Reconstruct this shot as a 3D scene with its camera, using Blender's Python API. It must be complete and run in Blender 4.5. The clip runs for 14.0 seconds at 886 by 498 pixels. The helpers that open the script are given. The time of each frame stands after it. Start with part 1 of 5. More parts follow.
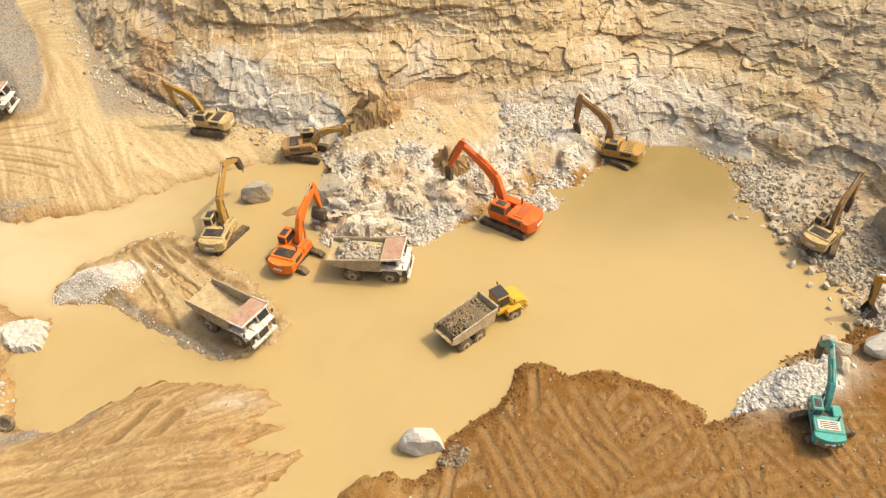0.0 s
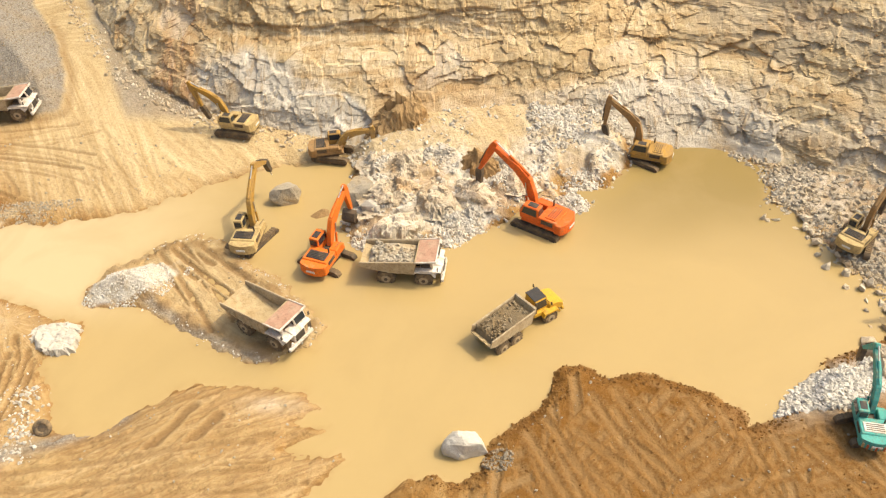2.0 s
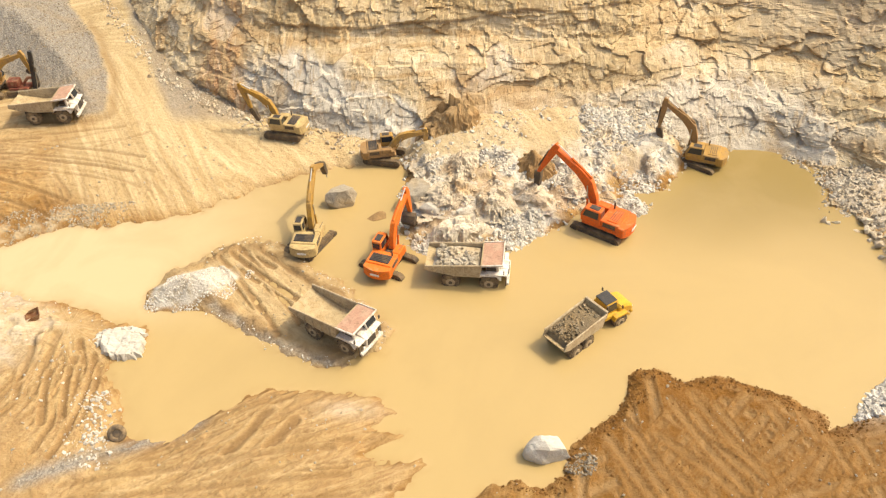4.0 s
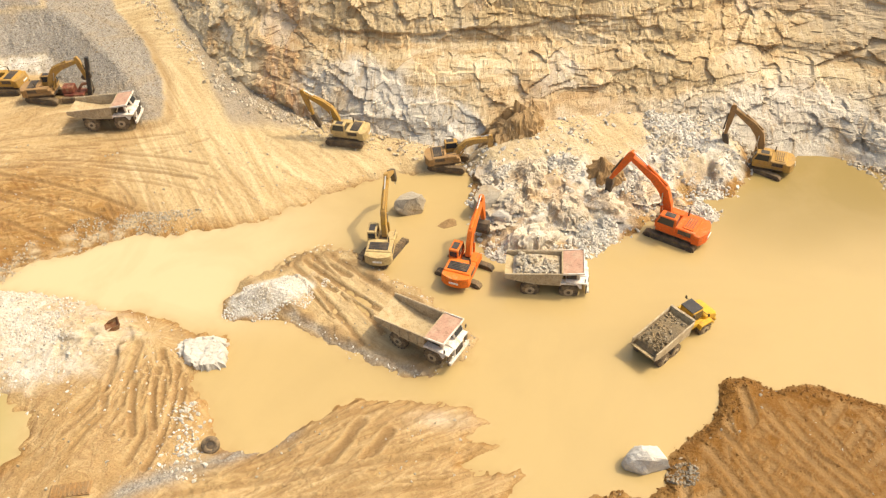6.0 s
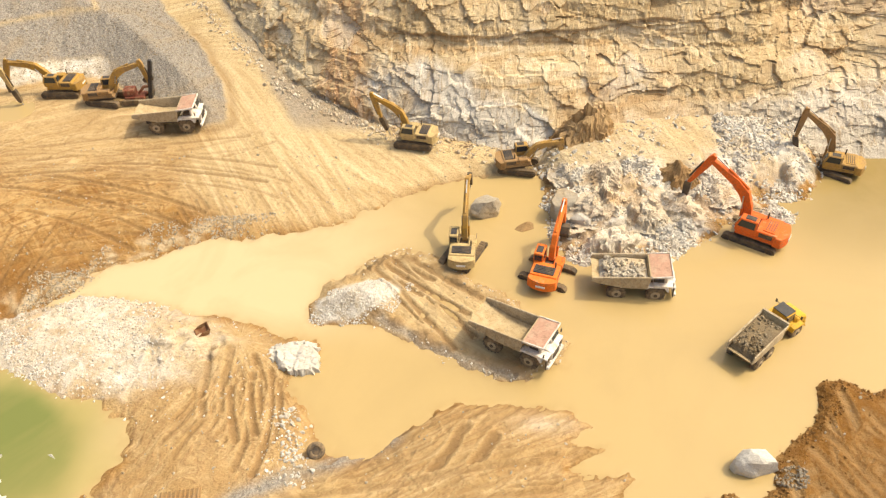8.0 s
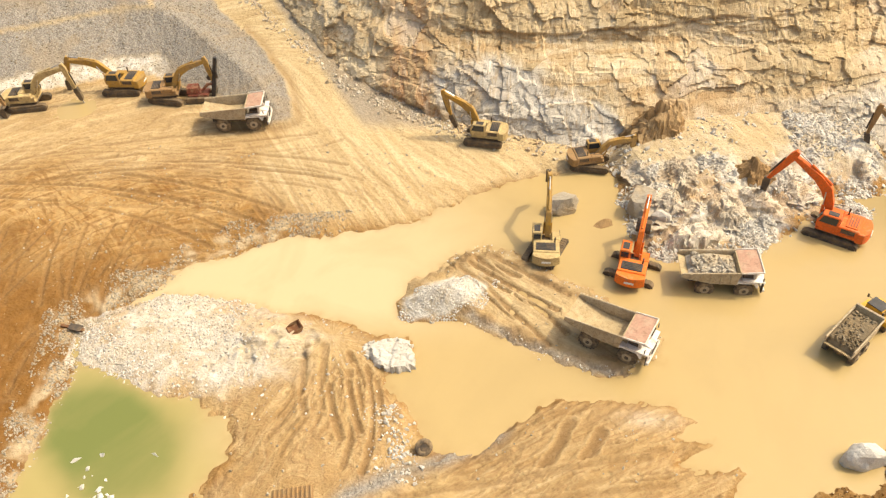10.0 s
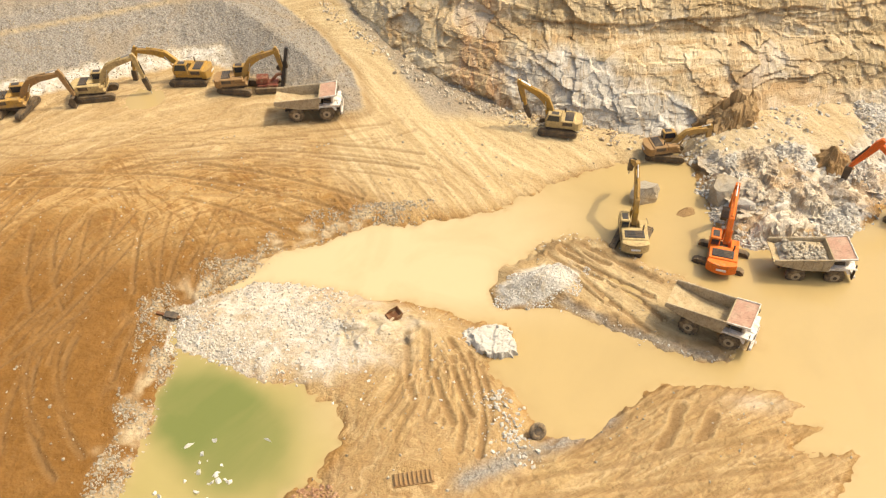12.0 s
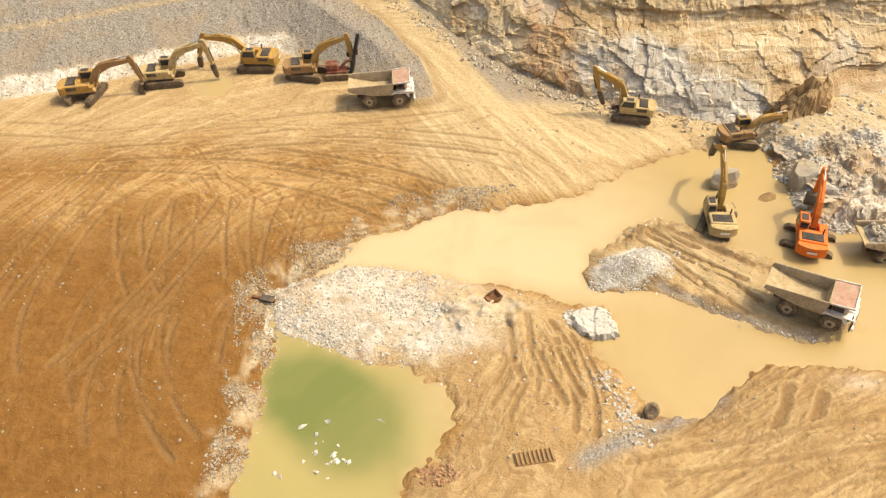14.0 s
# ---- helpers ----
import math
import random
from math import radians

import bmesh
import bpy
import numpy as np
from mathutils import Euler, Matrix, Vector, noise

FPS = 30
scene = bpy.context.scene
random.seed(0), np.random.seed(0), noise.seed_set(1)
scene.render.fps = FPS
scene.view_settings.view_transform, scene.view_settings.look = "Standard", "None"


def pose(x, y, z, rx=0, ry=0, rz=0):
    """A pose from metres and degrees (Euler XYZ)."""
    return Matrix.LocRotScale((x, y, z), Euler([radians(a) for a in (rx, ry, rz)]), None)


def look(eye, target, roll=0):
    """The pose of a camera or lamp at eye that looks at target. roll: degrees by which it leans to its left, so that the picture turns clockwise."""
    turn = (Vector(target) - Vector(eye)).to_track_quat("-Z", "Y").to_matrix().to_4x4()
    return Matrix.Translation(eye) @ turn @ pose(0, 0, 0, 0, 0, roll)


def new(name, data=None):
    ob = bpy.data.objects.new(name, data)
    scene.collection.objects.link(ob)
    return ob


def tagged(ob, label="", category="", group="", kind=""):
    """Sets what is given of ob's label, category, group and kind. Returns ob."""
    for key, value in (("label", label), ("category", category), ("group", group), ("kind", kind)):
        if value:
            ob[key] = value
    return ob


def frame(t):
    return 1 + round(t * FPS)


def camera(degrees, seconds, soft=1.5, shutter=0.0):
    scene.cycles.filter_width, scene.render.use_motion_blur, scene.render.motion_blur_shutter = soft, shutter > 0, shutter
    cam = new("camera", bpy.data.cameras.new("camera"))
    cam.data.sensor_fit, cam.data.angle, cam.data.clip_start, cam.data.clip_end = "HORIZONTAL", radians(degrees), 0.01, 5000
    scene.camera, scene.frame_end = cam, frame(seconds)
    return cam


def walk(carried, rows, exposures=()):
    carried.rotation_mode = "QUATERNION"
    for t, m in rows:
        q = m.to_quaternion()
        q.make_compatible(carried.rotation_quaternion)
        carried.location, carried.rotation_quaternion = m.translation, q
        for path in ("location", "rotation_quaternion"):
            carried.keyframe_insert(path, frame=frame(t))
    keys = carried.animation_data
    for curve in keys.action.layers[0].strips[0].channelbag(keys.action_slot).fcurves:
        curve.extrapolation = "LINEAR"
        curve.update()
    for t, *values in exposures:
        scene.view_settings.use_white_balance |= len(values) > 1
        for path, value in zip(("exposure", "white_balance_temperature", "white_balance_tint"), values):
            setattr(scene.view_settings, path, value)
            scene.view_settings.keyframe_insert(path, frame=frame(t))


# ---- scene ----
cam = camera(60.0, 14.0, soft=1.3)
PATH = [
    (0, (2.703, -10.757, 49.564), (2.584, -9.291, 48.209), -4.2),
    (0.5, (2.165, -10.757, 49.495), (2.050, -9.290, 48.141), -4.1),
    (1, (1.456, -10.673, 49.509), (1.343, -9.205, 48.155), -4.1),
    (1.5, (0.395, -10.663, 49.529), (0.287, -9.194, 48.176), -3.9),
    (2, (-0.834, -10.627, 49.610), (-0.940, -9.157, 48.257), -3.9),
    (2.5, (-2.242, -10.587, 49.739), (-2.346, -9.118, 48.385), -3.8),
    (3, (-3.857, -10.562, 49.770), (-3.956, -9.092, 48.417), -3.7),
    (5.5, (-13.075, -9.951, 50.572), (-13.150, -8.482, 49.216), -3.2),
    (6, (-15.073, -9.834, 50.800), (-15.145, -8.366, 49.444), -3.2),
    (6.5, (-17.185, -9.743, 51.032), (-17.251, -8.276, 49.674), -3.1),
    (7, (-19.408, -9.666, 51.149), (-19.468, -8.199, 49.791), -3.0),
    (7.5, (-21.611, -9.623, 51.351), (-21.666, -8.156, 49.992), -2.9),
    (8, (-23.826, -9.603, 51.539), (-23.873, -8.137, 50.179), -2.7),
    (10.5, (-34.987, -9.834, 51.483), (-35.007, -8.367, 50.123), -2.2),
    (11, (-37.360, -10.056, 51.374), (-37.375, -8.589, 50.014), -2.1),
    (11.5, (-39.731, -10.254, 51.264), (-39.741, -8.789, 49.902), -2.0),
    (12, (-42.127, -10.493, 51.150), (-42.128, -9.029, 49.788), -1.7),
    (12.5, (-44.492, -10.686, 51.008), (-44.486, -9.222, 49.646), -1.6),
    (13, (-47.010, -10.832, 50.824), (-46.995, -9.370, 49.460), -1.3),
    (13.5, (-49.362, -11.023, 50.574), (-49.340, -9.561, 49.210), -1.1),
    (14, (-51.771, -11.271, 50.382), (-51.744, -9.810, 49.016), -1.0),
]
walk(cam, [(t, look(eye, target, roll)) for t, eye, target, roll in PATH], [(0, -0.50, 7080, 5.6), (3, -0.43, 7080, 5.6), (5.5, -0.38, 7080, 5.6), (8, -0.38, 7080, 5.6), (10.5, -0.40, 7080, 5.6), (14, -0.46, 7080, 5.6)])

# ---- light ----
SUN_TO = Vector((0.62, 0.13, 0.90)).normalized()
world = bpy.data.worlds.new("sky")
scene.world = world
world.use_nodes = True
sky = world.node_tree.nodes.new("ShaderNodeTexSky")
sky.sky_type = "NISHITA"
sky.sun_disc = False
sky.sun_elevation = math.asin(SUN_TO.z)
sky.sun_rotation = math.atan2(SUN_TO.x, SUN_TO.y)
sky.air_density, sky.dust_density = 1.0, 7.0
world.node_tree.links.new(sky.outputs[0], world.node_tree.nodes["Background"].inputs[0])
world.node_tree.nodes["Background"].inputs[1].default_value = 0.31
sun = new("sun", bpy.data.lights.new("sun", "SUN"))
sun.data.energy, sun.data.angle, sun.data.color = 3.7, radians(0.8), (1.0, 0.89, 0.71)
sun.matrix_world = look(tuple(SUN_TO * 200), (0, 0, 0))


# ---- number noise ----
def lattice(ix, iy, iz, seed):
    with np.errstate(over="ignore"):
        h = (ix.astype(np.int64) * 374761393 + iy.astype(np.int64) * 668265263 + iz.astype(np.int64) * 2147483647 + seed * 1274126177) & 0xFFFFFFFF
        h = ((h ^ (h >> 13)) * 1274126177) & 0xFFFFFFFF
        h = ((h ^ (h >> 16)) * 2246822519) & 0xFFFFFFFF
    return (h ^ (h >> 15)).astype(np.float64) / 4294967296.0


def vnoise(x, y, z=0.0, seed=0):
    x, y, z = np.broadcast_arrays(np.asarray(x, float), np.asarray(y, float), np.asarray(z, float))
    fx, fy, fz = np.floor(x), np.floor(y), np.floor(z)
    u, v, w = x - fx, y - fy, z - fz
    u, v, w = u * u * (3 - 2 * u), v * v * (3 - 2 * v), w * w * (3 - 2 * w)
    total = 0
    for a in (0, 1):
        for b in (0, 1):
            for c in (0, 1):
                total = total + lattice(fx + a, fy + b, fz + c, seed) * (u if a else 1 - u) * (v if b else 1 - v) * (w if c else 1 - w)
    return total * 2 - 1


def fbm(x, y, z=0.0, seed=0, octaves=4):
    total, amp = 0, 0.5
    for k in range(octaves):
        total = total + amp * vnoise(x * 2 ** k, y * 2 ** k, z * 2 ** k, seed + k)
        amp *= 0.5
    return total


def blocks(x, y, z, seed, sharp=24.0):
    """Angular blocks: each cell of a jittered lattice gives its own offset and tilt. Returns the relief and the distance to the joint."""
    x, y, z = (np.asarray(a, float) for a in (x, y, z))
    fx, fy, fz = np.floor(x), np.floor(y), np.floor(z)
    best = np.full(x.shape, 9.0)
    second = np.full(x.shape, 9.0)
    relief, weight = np.zeros(x.shape), np.zeros(x.shape)
    for a in (-1, 0, 1):
        for b in (-1, 0, 1):
            for c in (-1, 0, 1):
                ix, iy, iz = fx + a, fy + b, fz + c
                dx = x - ix - lattice(ix, iy, iz, seed)
                dy = y - iy - lattice(ix, iy, iz, seed + 1)
                dz = z - iz - lattice(ix, iy, iz, seed + 2)
                d = dx * dx + dy * dy + dz * dz
                r = (lattice(ix, iy, iz, seed + 3) - 0.5) * 1.4 + dx * (lattice(ix, iy, iz, seed + 4) - 0.5) * 1.9 + dz * (lattice(ix, iy, iz, seed + 5) - 0.3) * 1.6
                w = np.exp(-sharp * d)
                relief, weight = relief + w * r, weight + w
                near = d < best
                second = np.where(near, best, np.minimum(second, d))
                best = np.where(near, d, best)
    return relief / (weight + 1e-12), np.sqrt(second) - np.sqrt(best)


def sstep(a, b, v):
    t = np.clip((v - a) / (b - a), 0, 1)
    return t * t * (3 - 2 * t)


def inside(poly, X, Y):
    """Signed distance to an outline, positive inside."""
    best = np.full(X.shape, 1e18)
    odd = np.zeros(X.shape, bool)
    for (ax, ay), (bx, by) in zip(poly, poly[1:] + poly[:1]):
        ex, ey = bx - ax, by - ay
        t = np.clip(((X - ax) * ex + (Y - ay) * ey) / (ex * ex + ey * ey), 0, 1)
        best = np.minimum(best, (X - ax - t * ex) ** 2 + (Y - ay - t * ey) ** 2)
        if ay != by:
            odd ^= ((ay > Y) != (by > Y)) & (X < ex * (Y - ay) / (by - ay) + ax)
    return np.where(odd, 1, -1) * np.sqrt(best)


def slabs(x, z, seed, tilt=1.0):
    """Split rock: hard-edged angular cells, each with its own offset, tilt and tone. Returns relief, tone and the distance to the joint."""
    x, z = np.asarray(x, float), np.asarray(z, float)
    fx, fz = np.floor(x), np.floor(z)
    best, second = np.full(x.shape, 9.0), np.full(x.shape, 9.0)
    relief, tone = np.zeros(x.shape), np.zeros(x.shape)
    for a in (-1, 0, 1):
        for c in (-1, 0, 1):
            ix, iz = fx + a, fz + c
            dx, dz = x - ix - lattice(ix, iz, iz * 0, seed), z - iz - lattice(ix, iz, iz * 0, seed + 1)
            skew = 1.2 * (lattice(ix, iz, iz * 0, seed + 6) - 0.5)
            d = np.maximum(np.abs(dx + skew * dz), np.abs(dz)) + 0.3 * np.abs(dx - skew * dz)
            r = (lattice(ix, iz, iz * 0, seed + 2) - 0.5) * 0.75 + tilt * (dx * (lattice(ix, iz, iz * 0, seed + 3) - 0.5) * 2.6 + dz * (lattice(ix, iz, iz * 0, seed + 4) - 0.6) * 1.5)
            closer = d < best
            second = np.where(closer, best, np.minimum(second, d))
            relief = np.where(closer, r, relief)
            tone = np.where(closer, lattice(ix, iz, iz * 0, seed + 5), tone)
            best = np.where(closer, d, best)
    return relief, tone, second - best


# ---- materials ----
def nodes_of(name):
    m = bpy.data.materials.new(name)
    m.use_nodes = True
    t = m.node_tree
    return m, t, t.nodes["Principled BSDF"]


def node(t, kind, **put):
    n = t.nodes.new(kind)
    for k, v in put.items():
        n.inputs[k.replace("_", " ")].default_value = v
    return n


def noise_node(t, scale, detail=6, rough=0.6, distortion=0.0, coords=None):
    n = node(t, "ShaderNodeTexNoise", Scale=scale, Detail=detail, Roughness=rough, Distortion=distortion)
    if coords is not None:
        t.links.new(coords, n.inputs["Vector"])
    return n


def ramp(t, source, *stops):
    r = t.nodes.new("ShaderNodeValToRGB")
    t.links.new(source, r.inputs[0])
    e = r.color_ramp.elements
    while len(e) < len(stops):
        e.new(0.5)
    for q, (p, c) in zip(e, stops):
        q.position = p
        q.color = (c, c, c, 1) if isinstance(c, (int, float)) else (*c, 1)
    return r.outputs[0]


def mix(t, fac, a, b, kind="MIX"):
    m = t.nodes.new("ShaderNodeMix")
    m.data_type, m.blend_type = "RGBA", kind
    for sock, val in ((m.inputs[0], fac), (m.inputs[6], a), (m.inputs[7], b)):
        if isinstance(val, (int, float)):
            sock.default_value = val if sock == m.inputs[0] else (val, val, val, 1)
        elif isinstance(val, tuple):
            sock.default_value = (*val, 1)
        else:
            t.links.new(val, sock)
    return m.outputs[2]


def bump(t, bsdf, source, strength, distance):
    b = node(t, "ShaderNodeBump", Strength=strength, Distance=distance)
    t.links.new(source, b.inputs["Height"])
    t.links.new(b.outputs[0], bsdf.inputs["Normal"])


def cracked(t, coords, scale, stretch=(1, 1, 1), turn=(0, 0, 0), warp=0.5):
    """Broken blocks: a shade for each block and the distance to its joints."""
    mp = t.nodes.new("ShaderNodeMapping")
    mp.inputs["Scale"].default_value, mp.inputs["Rotation"].default_value = stretch, turn
    w = noise_node(t, scale * 1.2, 3, 0.6, 0.0, coords)
    add = t.nodes.new("ShaderNodeVectorMath")
    add.operation = "MULTIPLY_ADD"
    add.inputs[1].default_value = (warp / scale,) * 3
    t.links.new(w.outputs["Color"], add.inputs[0])
    t.links.new(coords, add.inputs[2])
    t.links.new(add.outputs[0], mp.inputs[0])
    out = []
    for feature, socket in (("F1", "Color"), ("DISTANCE_TO_EDGE", "Distance")):
        v = node(t, "ShaderNodeTexVoronoi", Scale=scale)
        v.feature = feature
        t.links.new(mp.outputs[0], v.inputs["Vector"])
        out.append(v.outputs[socket])
    grey = t.nodes.new("ShaderNodeRGBToBW")
    t.links.new(out[0], grey.inputs[0])
    return grey.outputs[0], out[1]


def position(t):
    return t.nodes.new("ShaderNodeNewGeometry").outputs["Position"]


def attribute(t, name):
    a = t.nodes.new("ShaderNodeAttribute")
    a.attribute_name = name
    s = t.nodes.new("ShaderNodeSeparateColor")
    t.links.new(a.outputs["Color"], s.inputs[0])
    return s.outputs


def paint(name, colour, rough=0.58, metal=0.0, dust=0.35, dust_colour=(0.42, 0.30, 0.16), scale=1.3):
    """Machine paint or bare metal with patchy dust, scuffs and mud."""
    m, t, b = nodes_of(name)
    p = t.nodes.new("ShaderNodeTexCoord").outputs["Object"]
    broad = noise_node(t, scale, 5, 0.65, 0.4, p)
    fine = noise_node(t, scale * 9, 4, 0.6, 0, p)
    c = mix(t, ramp(t, fine.outputs[0], (0.40, 0.0), (0.68, 0.6)), colour, tuple(v * 0.55 for v in colour))
    c = mix(t, ramp(t, broad.outputs[0], (0.62 - 0.4 * dust, 0.0), (0.85 - 0.3 * dust, 0.85)), c, dust_colour)
    grime = noise_node(t, scale * 2.6, 5, 0.7, 0.8, p)
    c = mix(t, ramp(t, grime.outputs[0], (0.50, 0.0), (0.66, 0.28 + 0.5 * dust)), c, (0.13, 0.085, 0.045))
    t.links.new(c, b.inputs["Base Color"])
    b.inputs["Metallic"].default_value = metal
    t.links.new(ramp(t, broad.outputs[0], (0.35, rough), (0.7, min(1, rough + 0.4))), b.inputs["Roughness"])
    bump(t, b, fine.outputs[0], 0.15, 0.02)
    return m


def stone(name, low, high, stain, relief=0.5):
    """Broken rock: grains, two tones and rusty stains; every stone its own shade."""
    m, t, b = nodes_of(name)
    p = position(t)
    g = t.nodes.new("ShaderNodeNewGeometry").outputs["Random Per Island"]
    broad = noise_node(t, 0.35, 6, 0.6, 0.6, p)
    fine = noise_node(t, 5.0, 6, 0.7, 0.2, p)
    c = mix(t, ramp(t, g, (0.0, 0.0), (1.0, 1.0)), low, high)
    c = mix(t, ramp(t, fine.outputs[0], (0.35, 0.0), (0.7, 0.5)), c, tuple(v * 0.55 for v in low))
    c = mix(t, ramp(t, broad.outputs[0], (0.52, 0.0), (0.68, 0.75)), c, stain)
    k1, e1 = cracked(t, p, 1.1, (1.0, 1.0, 1.4), (0.3, 0.4, 0.0), 0.35)
    c = mix(t, ramp(t, e1, (0.0, 0.14), (0.05, 0.0)), c, tuple(v * 0.5 for v in low))
    c = mix(t, ramp(t, k1, (0.3, 0.25), (0.6, 0.0)), c, stain)
    t.links.new(c, b.inputs["Base Color"])
    b.inputs["Roughness"].default_value = 0.9
    b.inputs["Specular IOR Level"].default_value = 0.12
    bump(t, b, mix(t, 0.45, fine.outputs[0], k1), relief, 0.3)
    return m


def make_ground():
    m, t, b = nodes_of("quarry_soil")
    p = position(t)
    za, zb = attribute(t, "soil"), attribute(t, "cover")
    n1 = noise_node(t, 0.12, 7, 0.62, 0.8, p)
    n2 = noise_node(t, 0.9, 7, 0.65, 0.5, p)
    n3 = noise_node(t, 5.5, 5, 0.7, 0.0, p)
    flow = t.nodes.new("ShaderNodeAttribute")
    flow.attribute_name = "flow"
    n4 = noise_node(t, 1.0, 5, 0.65, 0.5, flow.outputs["Vector"])
    n5 = noise_node(t, 2.7, 4, 0.6, 0.3, flow.outputs["Vector"])
    seam = attribute(t, "seam")
    gate = lambda v: mix(t, seam[0], (0.0, 0.0, 0.0), v)
    c = mix(t, ramp(t, n1.outputs[0], (0.42, 0.0), (0.58, 1.0)), (0.28, 0.155, 0.050), (0.45, 0.295, 0.125))
    c = mix(t, ramp(t, n2.outputs[0], (0.42, 0.0), (0.68, 0.7)), c, (0.33, 0.165, 0.048))
    c = mix(t, gate(ramp(t, n4.outputs[0], (0.53, 0.0), (0.62, 0.5))), c, (0.55, 0.37, 0.17))
    c = mix(t, gate(ramp(t, n5.outputs[0], (0.54, 0.0), (0.61, 0.62))), c, (0.215, 0.098, 0.028))
    lane = t.nodes.new("ShaderNodeAttribute")
    lane.attribute_name = "lane"
    n7 = noise_node(t, 2.2, 4, 0.6, 0.35, lane.outputs["Vector"])
    n8 = noise_node(t, 0.22, 4, 0.6, 0.6, p)
    across = mix(t, ramp(t, n8.outputs[0], (0.46, 0.0), (0.58, 1.0)), (0, 0, 0), gate(ramp(t, n7.outputs[0], (0.52, 0.0), (0.58, 0.6))))
    c = mix(t, across, c, (0.19, 0.086, 0.024))
    c = mix(t, gate(ramp(t, n7.outputs[0], (0.36, 0.5), (0.42, 0.0))), c, (0.50, 0.33, 0.14))
    c = mix(t, za[1], c, mix(t, ramp(t, n2.outputs[0], (0.35, 0.0), (0.65, 1.0)), (0.165, 0.074, 0.016), (0.235, 0.114, 0.030)))
    c = mix(t, zb[0], c, mix(t, ramp(t, n4.outputs[0], (0.4, 0.0), (0.65, 1.0)), (0.47, 0.345, 0.18), (0.60, 0.47, 0.275)))
    c = mix(t, gate(ramp(t, n5.outputs[0], (0.53, 0.0), (0.61, 0.22))), c, (0.27, 0.145, 0.05))
    c = mix(t, zb[2], c, mix(t, ramp(t, n2.outputs[0], (0.35, 0.0), (0.65, 1.0)), (0.40, 0.295, 0.155), (0.56, 0.43, 0.24)))
    c = mix(t, za[0], c, mix(t, ramp(t, n2.outputs[0], (0.40, 0.0), (0.62, 1.0)), (0.50, 0.43, 0.325), (0.68, 0.64, 0.56)))
    gravel_tint = mix(t, ramp(t, n3.outputs[0], (0.38, 0.0), (0.62, 1.0)), (0.18, 0.158, 0.128), (0.37, 0.335, 0.285))
    c = mix(t, zb[1], c, mix(t, ramp(t, n1.outputs[0], (0.5, 0.0), (0.6, 0.45)), gravel_tint, (0.33, 0.25, 0.155)))
    c = mix(t, za[2], c, (0.215, 0.125, 0.052))
    c = mix(t, ramp(t, n3.outputs[0], (0.58, 0.0), (0.76, 0.22)), c, (0.46, 0.34, 0.19))
    t.links.new(c, b.inputs["Base Color"])
    r = mix(t, za[2], 0.92, 0.6)
    b.inputs["Specular IOR Level"].default_value = 0.12
    t.links.new(r, b.inputs["Roughness"])
    n6 = noise_node(t, 2.2, 3, 0.5, 0.0, p)
    c2 = mix(t, ramp(t, n6.outputs[0], (0.56, 0.0), (0.70, 0.45)), c, mix(t, 0.5, c, (0.20, 0.11, 0.045)))
    t.links.new(c2, b.inputs["Base Color"])
    both = mix(t, 0.35, mix(t, 0.5, n2.outputs[0], n3.outputs[0]), gate(mix(t, 0.5, n5.outputs[0], n7.outputs[0])))
    bump(t, b, mix(t, 0.3, both, n6.outputs[0]), 1.0, 0.55)
    return m


